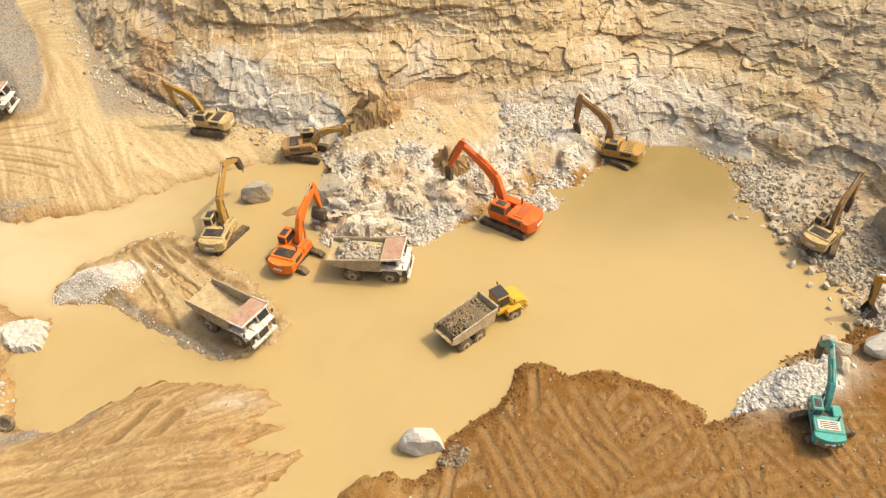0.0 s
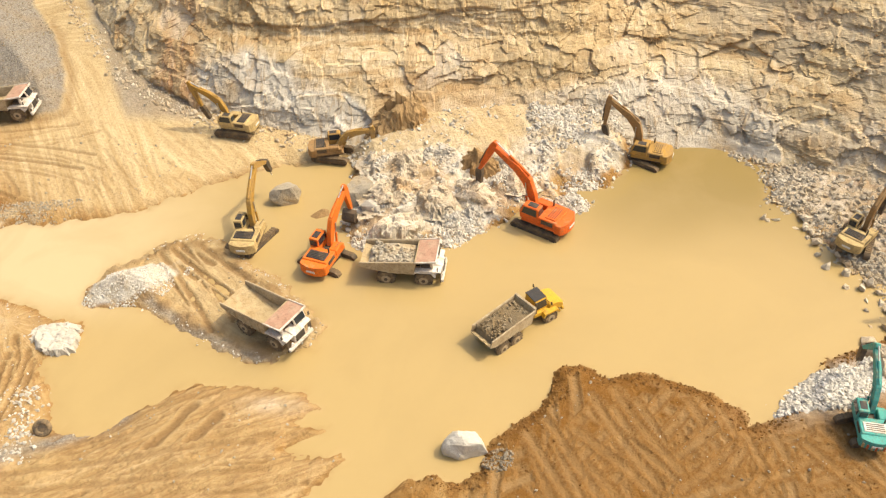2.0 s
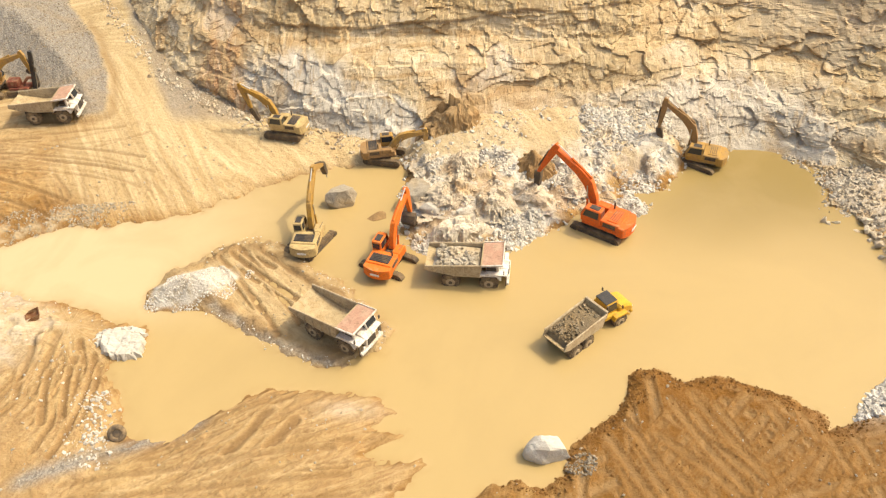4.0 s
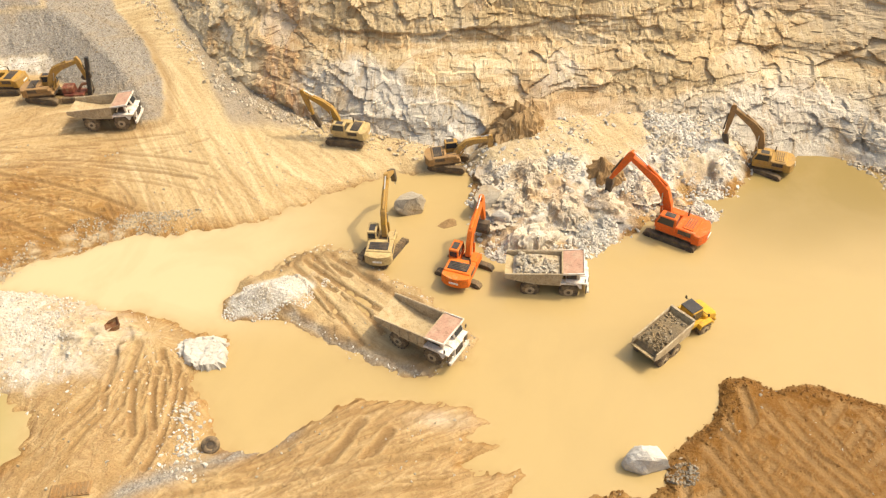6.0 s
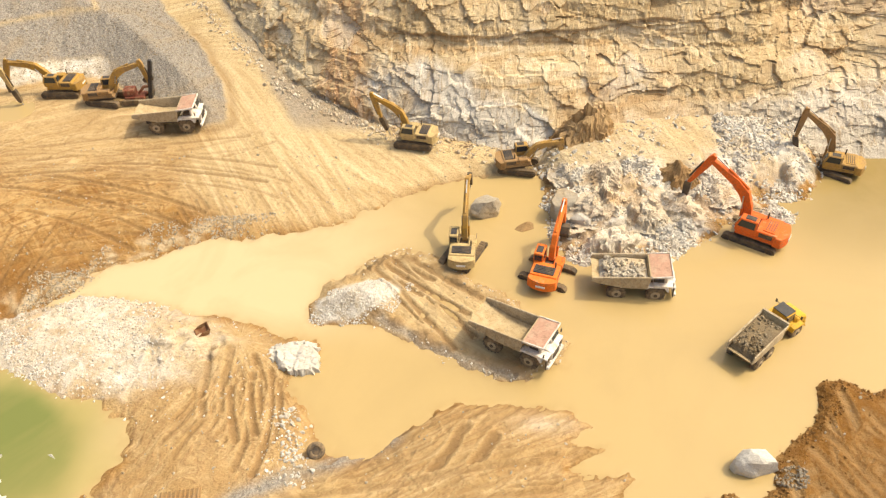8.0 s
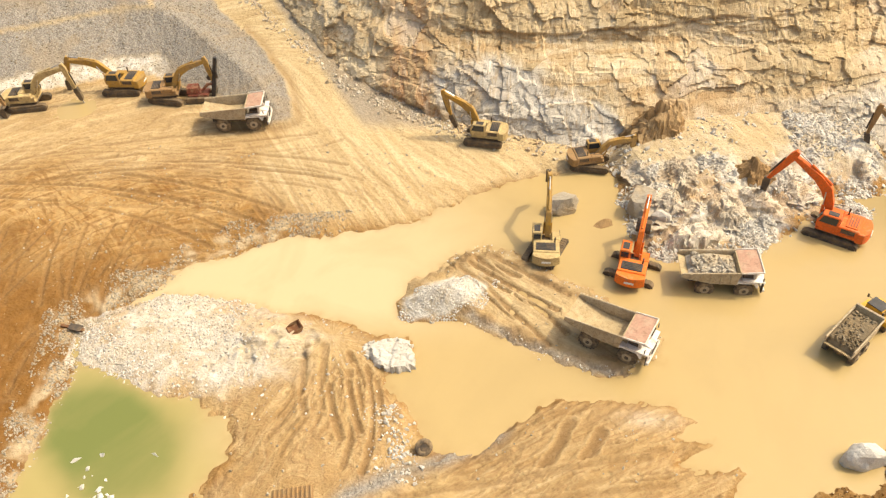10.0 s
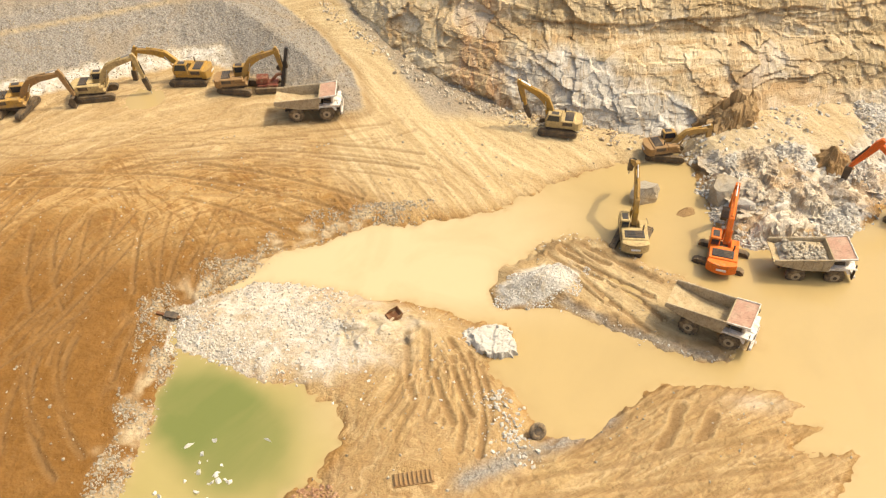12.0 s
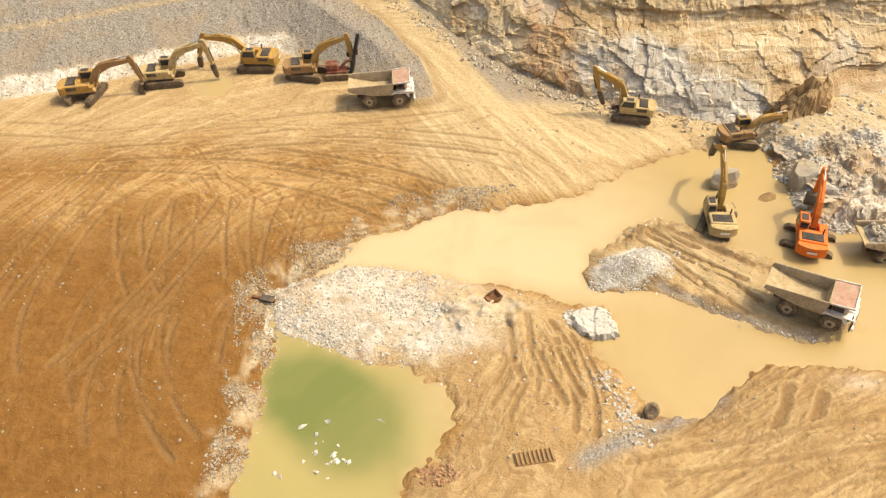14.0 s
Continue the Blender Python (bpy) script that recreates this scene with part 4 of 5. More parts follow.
def limb(points, widths, y0, y1, b=0.03):
    """A box-section arm that follows a line of (x, z) points with the given depths."""
    up, down = [], []
    for k, (x, z) in enumerate(points):
        a, c = points[max(k - 1, 0)], points[min(k + 1, len(points) - 1)]
        d = Vector((c[0] - a[0], c[1] - a[1])).normalized()
        n = Vector((-d.y, d.x)) * widths[k] / 2
        up.append((x + n.x, z + n.y))
        down.append((x - n.x, z - n.y))
    return plate(up + down[::-1], y0, y1, b)


def turned(p, a, o=(0, 0)):
    c, s = math.cos(radians(a)), math.sin(radians(a))
    return (o[0] + p[0] * c - p[1] * s, o[1] + p[0] * s + p[1] * c)


# ---- crawler excavator ----
def excavator(x, y, z, heading, track, paints, size=1.0, boom=38.0, stick=-75.0, tool_turn=-95.0, tool="breaker", label="", longer=1.0, hood=None, stripes=False):
    """heading: way the arm points; track: way the crawler frame points (degrees). boom, stick, tool_turn: slopes of the three links."""
    body_m, arm_m = paints
    k = size
    e = thing("crawler_excavator", pose(x, y, z, 0, 0, heading), label, "excavator", "excavators in the pit")
    under = pose(0, 0, 0, 0, 0, track - heading)
    L, G, W, R = 2.45 * k, 1.32 * k, 0.30 * k, 0.46 * k
    for side in (-1, 1):
        outline = []
        for q in range(9):
            a = radians(90 + 22.5 * q)
            outline.append((-L + R + R * math.cos(a), R + R * math.sin(a)))
        for q in range(9):
            a = radians(-90 + 22.5 * q)
            outline.append((L - R + R * math.cos(a), R + R * math.sin(a)))
        belt = plate(outline, side * G - W, side * G + W, 0.02)
        for q in range(13):
            xx = -L + R + (2 * L - 2 * R) * q / 12
            belt = box((xx, side * G, 2 * R + 0.01), (0.10 * k, 2 * W * 0.98, 0.07 * k), 0, belt)
        t = part("track", belt, M_TRACK, e, "mud-caked steel crawler track", under)
        part("track_frame", box((0, side * (G + W + 0.02 * k), R), (3.2 * k, 0.10 * k, 0.36 * k)), M_STEEL, t)
        for q in (-1, 1):
            part("sprocket", drum((q * (L - R), side * (G + W + 0.03 * k), R), R * 0.62, 0.12 * k, 14, 0.02), M_STEEL, t)
    part("undercarriage", box((0, 0, 0.62 * k), (1.9 * k, 2.2 * k, 0.42 * k), 0.06), M_STEEL, e, m=under)
    part("slew_ring", rod((0, 0, 0.8 * k), (0, 0, 1.08 * k), 0.75 * k, 20), M_STEEL, e)
    part("belly_plate", box((-0.3 * k, 0, 1.13 * k), (3.6 * k, 2.5 * k, 0.14 * k), 0.02), M_STEEL, e)
    deck = plate([(-2.2 * k, 1.22 * k), (1.45 * k, 1.22 * k), (1.5 * k, 1.38 * k), (1.2 * k, 1.62 * k), (-2.2 * k, 1.62 * k)], -1.33 * k, 1.33 * k, 0.05)
    part("deck", deck, body_m, e)
    part("engine_house", box((-1.2 * k, 0, 1.92 * k), (1.85 * k, 2.62 * k, 0.66 * k), 0.07), body_m, e)
    part("fuel_tank", box((0.35 * k, -0.95 * k, 1.92 * k), (1.25 * k, 0.8 * k, 0.66 * k), 0.06), body_m, e)
    rear = []
    for q in range(9):
        yy = -1.38 + 0.345 * q
        rear.append(((-2.62 - 0.42 * (1 - (yy / 1.38) ** 2)) * k, yy * k))
    cw = bmesh.new()
    lowv = [cw.verts.new((px, py, 1.1 * k)) for px, py in rear] + [cw.verts.new((-1.95 * k, 1.38 * k, 1.1 * k)), cw.verts.new((-1.95 * k, -1.38 * k, 1.1 * k))]
    topv = [cw.verts.new((v.co.x * 0.985, v.co.y * 0.98, 2.12 * k)) for v in lowv]
    cw.faces.new(lowv)
    cw.faces.new(topv[::-1])
    for q in range(len(lowv)):
        j = (q + 1) % len(lowv)
        cw.faces.new((lowv[q], topv[q], topv[j], lowv[j]))
    cwp = part("counterweight", bevel(cw, 0.06 * k), body_m, e)
    part("rear_badge", box((-3.06 * k, 0, 1.62 * k), (0.05 * k, 0.9 * k, 0.22 * k), 0.01), M_LAMP, cwp, "pale unreadable badge plate")
    if stripes:
        for q in range(7):
            sx = (q - 3) * 0.36 * k
            part("warning_stripe", box((-2.62 * k - 0.42 * k * (1 - (sx / (1.38 * k)) ** 2), sx, 1.42 * k), (0.14 * k, 0.17 * k, 0.56 * k), 0), M_RED if q % 2 else M_CREAM, cwp)
    part("engine_grille", box((-1.35 * k, 0.05 * k, 2.28 * k), (1.05 * k, 1.95 * k, 0.12 * k), 0.03), hood or M_BLACK, e, "dark louvred engine hatch")
    for q in range(4):
        part("louvre", box((-1.68 * k + 0.21 * q * k, 0.05 * k, 2.36 * k), (0.06 * k, 1.55 * k, 0.05 * k), 0), M_STEEL, e)
    part("exhaust", rod((-0.7 * k, -0.85 * k, 2.3 * k), (-0.7 * k, -0.85 * k, 2.95 * k), 0.08 * k), M_STEEL, e)
    part("handrail", rod((-0.2 * k, -1.33 * k, 2.75 * k), (0.95 * k, -1.33 * k, 2.5 * k), 0.03 * k, 6), M_STEEL, e)
    cab = part("cab", plate([(-0.35 * k, 1.6 * k), (1.55 * k, 1.6 * k), (1.6 * k, 2.3 * k), (1.25 * k, 3.12 * k), (-0.3 * k, 3.14 * k)], 0.48 * k, 1.42 * k, 0.06), arm_m if body_m is M_BROWN else body_m, e)
    part("windscreen", plate([(1.585 * k, 1.95 * k), (1.63 * k, 2.3 * k), (1.33 * k, 3.02 * k), (1.28 * k, 3.0 * k)], 0.56 * k, 1.34 * k, 0), M_GLASS, cab)
    for yy in (0.47 * k, 1.43 * k):
        part("side_window", plate([(-0.15 * k, 2.25 * k), (1.38 * k, 2.25 * k), (1.12 * k, 3.0 * k), (-0.15 * k, 3.0 * k)], yy - 0.012, yy + 0.012, 0), M_GLASS, cab)
    part("rear_window", box((-0.36 * k, 0.95 * k, 2.65 * k), (0.03 * k, 0.7 * k, 0.6 * k), 0), M_GLASS, cab)
    part("roof_hatch", box((0.4 * k, 0.95 * k, 3.16 * k), (0.9 * k, 0.6 * k, 0.05 * k), 0.01), M_BLACK, cab)
    part("tool_box", box((0.95 * k, -0.95 * k, 1.78 * k), (0.75 * k, 0.8 * k, 0.36 * k), 0.04), body_m, e)
    part("side_door", box((-1.2 * k, -1.325 * k, 1.9 * k), (1.2 * k, 0.03 * k, 0.45 * k), 0.01), M_STEEL, e)
    part("side_door", box((-1.2 * k, 1.325 * k, 1.9 * k), (1.2 * k, 0.03 * k, 0.45 * k), 0.01), M_STEEL, e)
    part("walkway", box((0.3 * k, 0, 1.66 * k), (1.5 * k, 0.8 * k, 0.06 * k), 0.01), M_STEEL, e)
    # arm
    B, S = 6.1 * k * longer, 3.1 * k * longer
    foot = (0.75 * k, 1.75 * k)
    line = [turned(p, boom, foot) for p in ((0, 0), (0.22 * B, 0.11 * B), (0.42 * B, 0.17 * B), (0.62 * B, 0.145 * B), (B, 0))]
    bw = 0.25 * k
    bo = part("boom", limb(line, [0.46 * k, 0.76 * k, 0.94 * k, 0.76 * k, 0.42 * k], -0.12 * k - bw, -0.12 * k + bw), arm_m, e)
    tip, knee = line[-1], line[2]
    s_line = [turned(p, stick, tip) for p in ((-0.62 * k, 0.12 * k), (0, 0.10 * k), (0.5 * S, 0.04 * k), (S, 0))]
    part("stick", limb(s_line, [0.40 * k, 0.72 * k, 0.52 * k, 0.30 * k], -0.12 * k - bw * 0.85, -0.12 * k + bw * 0.85), arm_m, e)
    end = s_line[-1]
    for side in (-0.46 * k, 0.22 * k):
        a, c = (1.45 * k, 1.55 * k), line[2]
        c = (c[0], c[1] - 0.15 * k)
        mid = (a[0] + 0.55 * (c[0] - a[0]), a[1] + 0.55 * (c[1] - a[1]))
        cy = part("boom_cylinder", rod((a[0], side, a[1]), (mid[0], side, mid[1]), 0.11 * k, 10), arm_m, e)
        part("cylinder_rod", rod((mid[0], side, mid[1]), (c[0], side, c[1]), 0.06 * k, 8), M_CHROME, cy)
    a, c = turned((0.46 * B, 0.26 * B * 0.95), boom, foot), s_line[0]
    mid = (a[0] + 0.6 * (c[0] - a[0]), a[1] + 0.6 * (c[1] - a[1]))
    cy = part("stick_cylinder", rod((a[0], -0.12 * k, a[1]), (mid[0], -0.12 * k, mid[1]), 0.12 * k, 10), arm_m, bo)
    part("cylinder_rod", rod((mid[0], -0.12 * k, mid[1]), (c[0], -0.12 * k, c[1]), 0.07 * k, 8), M_CHROME, cy)
    a, c = turned((0.2 * S, 0.45 * k), stick, tip), turned((0.82 * S, 0.35 * k), stick, tip)
    part("tool_cylinder", rod((a[0], -0.12 * k, a[1]), (c[0], -0.12 * k, c[1]), 0.09 * k, 8), M_STEEL, e)
    t2 = lambda p: turned(p, tool_turn, end)
    if tool == "breaker":
        br = part("hydraulic_breaker", plate([t2(p) for p in ((-0.15 * k, -0.30 * k), (0.3 * k, -0.34 * k), (1.55 * k, -0.27 * k), (1.75 * k, -0.14 * k), (1.75 * k, 0.14 * k), (1.55 * k, 0.27 * k), (0.3 * k, 0.34 * k), (-0.15 * k, 0.30 * k))], -0.38 * k, 0.14 * k, 0.03), M_STEEL, e, "dark steel rock-breaking hammer")
        p, q = t2((1.7 * k, 0)), t2((2.55 * k, 0))
        part("chisel", rod((p[0], -0.12 * k, p[1]), (q[0], -0.12 * k, q[1]), 0.10 * k, 8, 0.05 * k), M_CHROME, br)
    else:
        shell = plate([t2(p) for p in ((0, -0.15 * k), (0.25 * k, -0.5 * k), (0.95 * k, -0.72 * k), (1.45 * k, -0.4 * k), (1.55 * k, 0.25 * k), (1.42 * k, 0.25 * k), (1.30 * k, -0.30 * k), (0.9 * k, -0.55 * k), (0.35 * k, -0.36 * k), (0.12 * k, 0.1 * k))], -0.78 * k, 0.54 * k, 0.02)
        bu = part("bucket", shell, M_STEEL, e, "dark worn digging bucket")
        for yy in (-0.80 * k, 0.56 * k):
            part("bucket_side", plate([t2(p) for p in ((0, -0.1 * k), (0.25 * k, -0.48 * k), (0.95 * k, -0.70 * k), (1.45 * k, -0.38 * k), (1.5 * k, 0.2 * k), (0.6 * k, 0.1 * k))], yy - 0.03, yy + 0.03, 0), M_STEEL, bu)
        for q in range(5):
            yy = (-0.7 + 0.29 * q) * k
            part("tooth", plate([t2(p) for p in ((1.42 * k, 0.22 * k), (1.55 * k, 0.22 * k), (1.50 * k, 0.48 * k))], yy - 0.06 * k, yy + 0.06 * k, 0), M_CHROME, bu)
    return e


# ---- trucks ----
def wheel(parent, c, r, w, side, rim=0.5):
    t = part("wheel", drum(c, r, w, 28, 0.10), M_RUBBER, parent, "big muddy off-road tyre")
    lug = None
    for q in range(16):
        a = 2 * math.pi * q / 16
        one = bmesh.new()
        bmesh.ops.create_cube(one, size=1)
        bmesh.ops.transform(one, matrix=Matrix.Translation((c[0] + r * math.sin(a), c[1], c[2] + r * math.cos(a))) @ Matrix.Rotation(a, 4, "Y") @ Matrix.Diagonal((0.12, w * 0.92, 0.07, 1)), verts=one.verts)
        lug = joined(lug, one)
    part("tread", lug, M_RUBBER, t)
    part("rim", drum((c[0], c[1] + side * w / 2, c[2]), r * rim, 0.10, 20, 0.03), M_RIM, t)
    part("hub", drum((c[0], c[1] + side * (w / 2 + 0.06), c[2]), r * rim * 0.42, 0.10, 12, 0.02), M_STEEL, t)


def stones_in(bm, n, place, low, high, rnd):
    for q in range(n):
        bmesh.ops.create_icosphere(bm, subdivisions=1, radius=1, matrix=Matrix.Translation(place(rnd)) @ Euler((rnd.random() * 6, rnd.random() * 6, 0)).to_matrix().to_4x4() @ Matrix.Diagonal((rnd.uniform(low, high), rnd.uniform(low, high), rnd.uniform(low, high) * 0.8, 1)))
    for v in bm.verts:
        v.co += Vector((rnd.uniform(-1, 1), rnd.uniform(-1, 1), rnd.uniform(-1, 1))) * low * 0.25
    return bm


def dump_truck(x, y, z, heading, label, load=False):
    e = thing("dump_truck", pose(x, y, z, 0, 0, heading) @ Matrix.Diagonal((0.94, 0.88, 0.96, 1)), label, "truck", "white dump trucks")
    for side in (-1, 1):
        wheel(e, (2.05, side * 1.45, 0.9), 0.9, 0.62, side)
        wheel(e, (-1.65, side * 1.45, 0.9), 0.9, 0.66, side)
        part("chassis_rail", box((0.2, side * 0.5, 1.05), (6.6, 0.22, 0.34)), M_STEEL, e)
    for xx in (2.05, -1.65):
        part("axle", rod((xx, -1.3, 0.82), (xx, 1.3, 0.82), 0.2, 12), M_STEEL, e)
    bed = thing("dump_bed", Matrix(), "", "")
    bed.parent = e
    floor = plate([(-4.1, 2.44), (-3.4, 2.2), (-1.2, 1.74), (1.15, 1.72), (1.42, 3.2), (1.30, 3.2), (1.02, 1.88), (-1.2, 1.88), (-3.4, 2.34), (-4.1, 2.56)], -1.62, 1.62, 0)
    part("bed_floor", floor, M_BEDIN, bed, "scoured sandy bed floor")
    for side in (-1, 1):
        wall = plate([(-4.15, 2.42), (-3.4, 2.18), (-1.2, 1.72), (1.15, 1.70), (1.45, 3.2), (-0.5, 3.05), (-4.05, 2.86)], side * 1.72 - 0.07, side * 1.72 + 0.07, 0.02)
        w = part("bed_side", wall, M_BED, bed)
        part("side_rail", rod((-4.05, side * 1.76, 2.86), (1.4, side * 1.76, 3.18), 0.09, 8), M_BED, w)
        for q in range(5):
            xx = -3.3 + q * 0.95
            part("rib", plate([(xx, 2.22 - max(0, min(1, (xx + 3.4) / 2.2)) * 0.46), (xx + 0.14, 2.2 - max(0, min(1, (xx + 3.4) / 2.2)) * 0.46), (xx + 0.14, 2.88), (xx, 2.88)], side * 1.83 - 0.05, side * 1.83 + 0.05, 0), M_BED, w)
    can = part("canopy", plate([(1.30, 3.10), (1.42, 3.22), (3.35, 3.42), (3.35, 3.30), (1.42, 3.08)], -1.78, 1.78, 0.02), M_CANOPY, bed, "faded reddish canopy over the cab")
    for side in (-1, 1):
        part("canopy_edge", plate([(1.35, 3.12), (3.37, 3.34), (3.37, 3.52), (1.35, 3.30)], side * 1.80 - 0.05, side * 1.80 + 0.05, 0), M_WHITE, can)
    part("canopy_lip", box((3.38, 0, 3.42), (0.10, 3.66, 0.2), 0.02), M_WHITE, can)
    part("deck", box((2.75, 0, 2.06), (2.1, 3.5, 0.12), 0.02), M_WHITE, e)
    for side in (-1, 1):
        fender = plate([(1.0, 1.7), (1.25, 2.02), (2.95, 2.02), (3.25, 1.6), (3.25, 1.35), (3.08, 1.4), (2.8, 1.86), (1.4, 1.86), (1.12, 1.6)], side * 1.4 - 0.34, side * 1.4 + 0.34, 0.02)
        part("fender", fender, M_WHITE, e)
        part("headlight", rod((3.86, side * 1.15, 1.45), (3.95, side * 1.15, 1.45), 0.15, 12), M_LAMP, e)
        part("ladder", box((3.7, side * 1.5, 1.25), (0.10, 0.42, 1.1), 0.02), M_STEEL, e)
        part("mirror", box((3.5, side * 1.88, 2.6), (0.08, 0.22, 0.4), 0.02), M_STEEL, e)
    part("bonnet", plate([(2.4, 1.2), (3.85, 1.2), (3.9, 2.1), (3.5, 2.25), (2.4, 2.3)], -0.75, 0.75, 0.06), M_WHITE, e)
    part("radiator_grille", box((3.90, 0, 1.65), (0.08, 1.15, 0.75), 0.01), M_BLACK, e)
    bumper = box((3.82, 0, 0.95), (0.32, 3.3, 0.34), 0.05)
    part("bumper", bumper, M_WHITE, e)
    cab = part("cab", plate([(1.75, 2.0), (3.35, 2.0), (3.4, 2.5), (3.12, 3.2), (1.8, 3.2)], 0.15, 1.60, 0.05), M_WHITE, e)
    part("windscreen", plate([(3.39, 2.35), (3.43, 2.5), (3.18, 3.12), (3.14, 3.12)], 0.26, 1.50, 0), M_GLASS, cab)
    for yy in (0.145, 1.605):
        part("side_window", plate([(2.0, 2.4), (3.2, 2.4), (3.0, 3.08), (2.0, 3.08)], yy - 0.012, yy + 0.012, 0), M_GLASS, cab)
    part("engine_box", box((2.3, -0.7, 2.2), (1.0, 1.0, 0.45), 0.05), M_STEEL, e)
    part("air_filter", rod((2.9, -1.2, 2.25), (2.9, -1.2, 2.85), 0.18, 12), M_WHITE, e)
    for side in (-1, 1):
        part("hoist_cylinder", rod((0.2, side * 0.75, 0.95), (0.7, side * 0.75, 1.5), 0.12, 10), M_STEEL, e)
    if load:
        rnd = random.Random(9)
        bm = bmesh.new()
        stones_in(bm, 150, lambda r: (r.uniform(-3.0, 0.9), r.uniform(-1.4, 1.4), 2.5 + 0.5 * r.random()), 0.12, 0.36, rnd)
        bm2 = plate([(-3.4, 2.36), (-1.2, 1.9), (1.0, 1.9), (1.15, 2.7), (-1, 2.85), (-3.0, 2.6)], -1.55, 1.55, 0.05)
        tagged(part("rock_load", joined(bm, bm2), M_GREYLOAD, e), "heap of broken grey rock")
    return e


def hauler(x, y, z, heading, bend, label):
    """Articulated six-wheel hauler: rear frame along its heading, tractor turned by bend."""
    e = thing("articulated_hauler", pose(x, y, z, 0, 0, heading) @ Matrix.Diagonal((0.84, 0.86, 0.92, 1)), label, "truck")
    for side in (-1, 1):
        for xx in (-3.3, -1.55):
            wheel(e, (xx, side * 1.28, 0.80), 0.80, 0.62, side, 0.55)
        part("walking_beam", box((-2.4, side * 0.9, 0.95), (2.2, 0.2, 0.3)), M_STEEL, e)
    part("rear_frame", box((-1.6, 0, 1.2), (5.4, 0.9, 0.4)), M_STEEL, e)
    bed = thing("dump_bed", Matrix(), "", "")
    bed.parent = e
    part("bed_floor", plate([(-5.0, 1.95), (-4.2, 1.62), (0.6, 1.45), (1.05, 2.9), (0.92, 2.95), (0.5, 1.6), (-4.2, 1.76), (-5.0, 2.08)], -1.32, 1.32, 0), M_BEDIN, bed)
    for side in (-1, 1):
        w = part("bed_side", plate([(-5.0, 1.92), (-4.2, 1.60), (0.6, 1.42), (1.0, 2.85), (-4.7, 2.60)], side * 1.38 - 0.06, side * 1.38 + 0.06, 0.02), M_BED, bed)
        part("side_rail", rod((-4.75, side * 1.42, 2.60), (1.0, side * 1.42, 2.86), 0.09, 8), M_BED, w)
    part("headboard", plate([(0.95, 2.2), (1.1, 2.2), (1.2, 3.15), (0.95, 3.1)], -1.42, 1.42, 0.03), M_BED, bed)
    rnd = random.Random(3)
    bm = plate([(-4.6, 1.95), (0.5, 1.7), (0.85, 2.5), (-0.6, 2.75), (-4.2, 2.42)], -1.28, 1.28, 0.05)
    heap_bm = stones_in(bmesh.new(), 210, lambda r: (r.uniform(-4.4, 0.6), r.uniform(-1.15, 1.15), 2.35 + 0.42 * r.random() + 0.1 * 0), 0.08, 0.24, rnd)
    tagged(part("rock_load", joined(heap_bm, bm), M_LOAD, e), "heap of brown broken rock and soil")
    tm = pose(1.5, 0, 0, 0, 0, bend)
    tractor = thing("tractor", tm, "", "")
    tractor.parent = e
    tractor.matrix_basis = tm
    part("hitch", box((0.1, 0, 1.2), (1.6, 0.7, 0.5)), M_STEEL, tractor)
    for side in (-1, 1):
        wheel(tractor, (1.75, side * 1.28, 0.80), 0.80, 0.62, side, 0.55)
        part("fender", plate([(0.75, 1.35), (0.95, 1.75), (2.5, 1.75), (2.85, 1.3), (2.7, 1.25), (2.45, 1.6), (1.05, 1.6), (0.85, 1.3)], side * 1.25 - 0.38, side * 1.25 + 0.38, 0.02), M_BRIGHT, tractor)
        part("headlight", rod((3.68, side * 0.85, 1.35), (3.76, side * 0.85, 1.35), 0.14, 12), M_LAMP, tractor)
        part("mirror", box((1.75, side * 1.5, 2.75), (0.07, 0.2, 0.42), 0.02), M_STEEL, tractor)
        part("mirror_arm", rod((1.7, side * 0.8, 2.7), (1.75, side * 1.5, 2.7), 0.03, 6), M_STEEL, tractor)
    part("bonnet", plate([(1.75, 1.2), (3.45, 1.0), (3.75, 1.2), (3.72, 1.6), (3.45, 1.95), (2.9, 2.2), (1.75, 2.38)], -1.12, 1.12, 0.18), M_BRIGHT, tractor)
    part("grille", box((3.69, 0, 1.25), (0.06, 1.2, 0.45), 0.01), M_BLACK, tractor)
    part("bumper", box((3.6, 0, 0.85), (0.3, 2.3, 0.35), 0.06), M_BRIGHT, tractor)
    cab = part("cab", plate([(0.15, 1.4), (1.75, 1.4), (1.9, 2.2), (1.6, 3.15), (0.25, 3.15)], -0.85, 0.85, 0.07), M_BRIGHT, tractor, "yellow cab with dark glass")
    part("roof", box((0.9, 0, 3.2), (1.45, 1.6, 0.10), 0.03), M_BLACK, cab)
    part("windscreen", plate([(1.87, 2.1), (1.94, 2.2), (1.66, 3.05), (1.62, 3.05)], -0.75, 0.75, 0), M_GLASS, cab)
    for side in (-1, 1):
        part("side_window", plate([(0.4, 2.05), (1.7, 2.05), (1.5, 3.0), (0.4, 3.0)], side * 0.86 - 0.012, side * 0.86 + 0.012, 0), M_GLASS, cab)
    part("body_panel", box((0.8, 0, 1.6), (1.7, 2.3, 0.5), 0.08), M_BRIGHT, tractor)
    part("exhaust", rod((0.2, -1.0, 1.8), (0.2, -1.0, 3.2), 0.10, 10), M_STEEL, tractor)
    return e


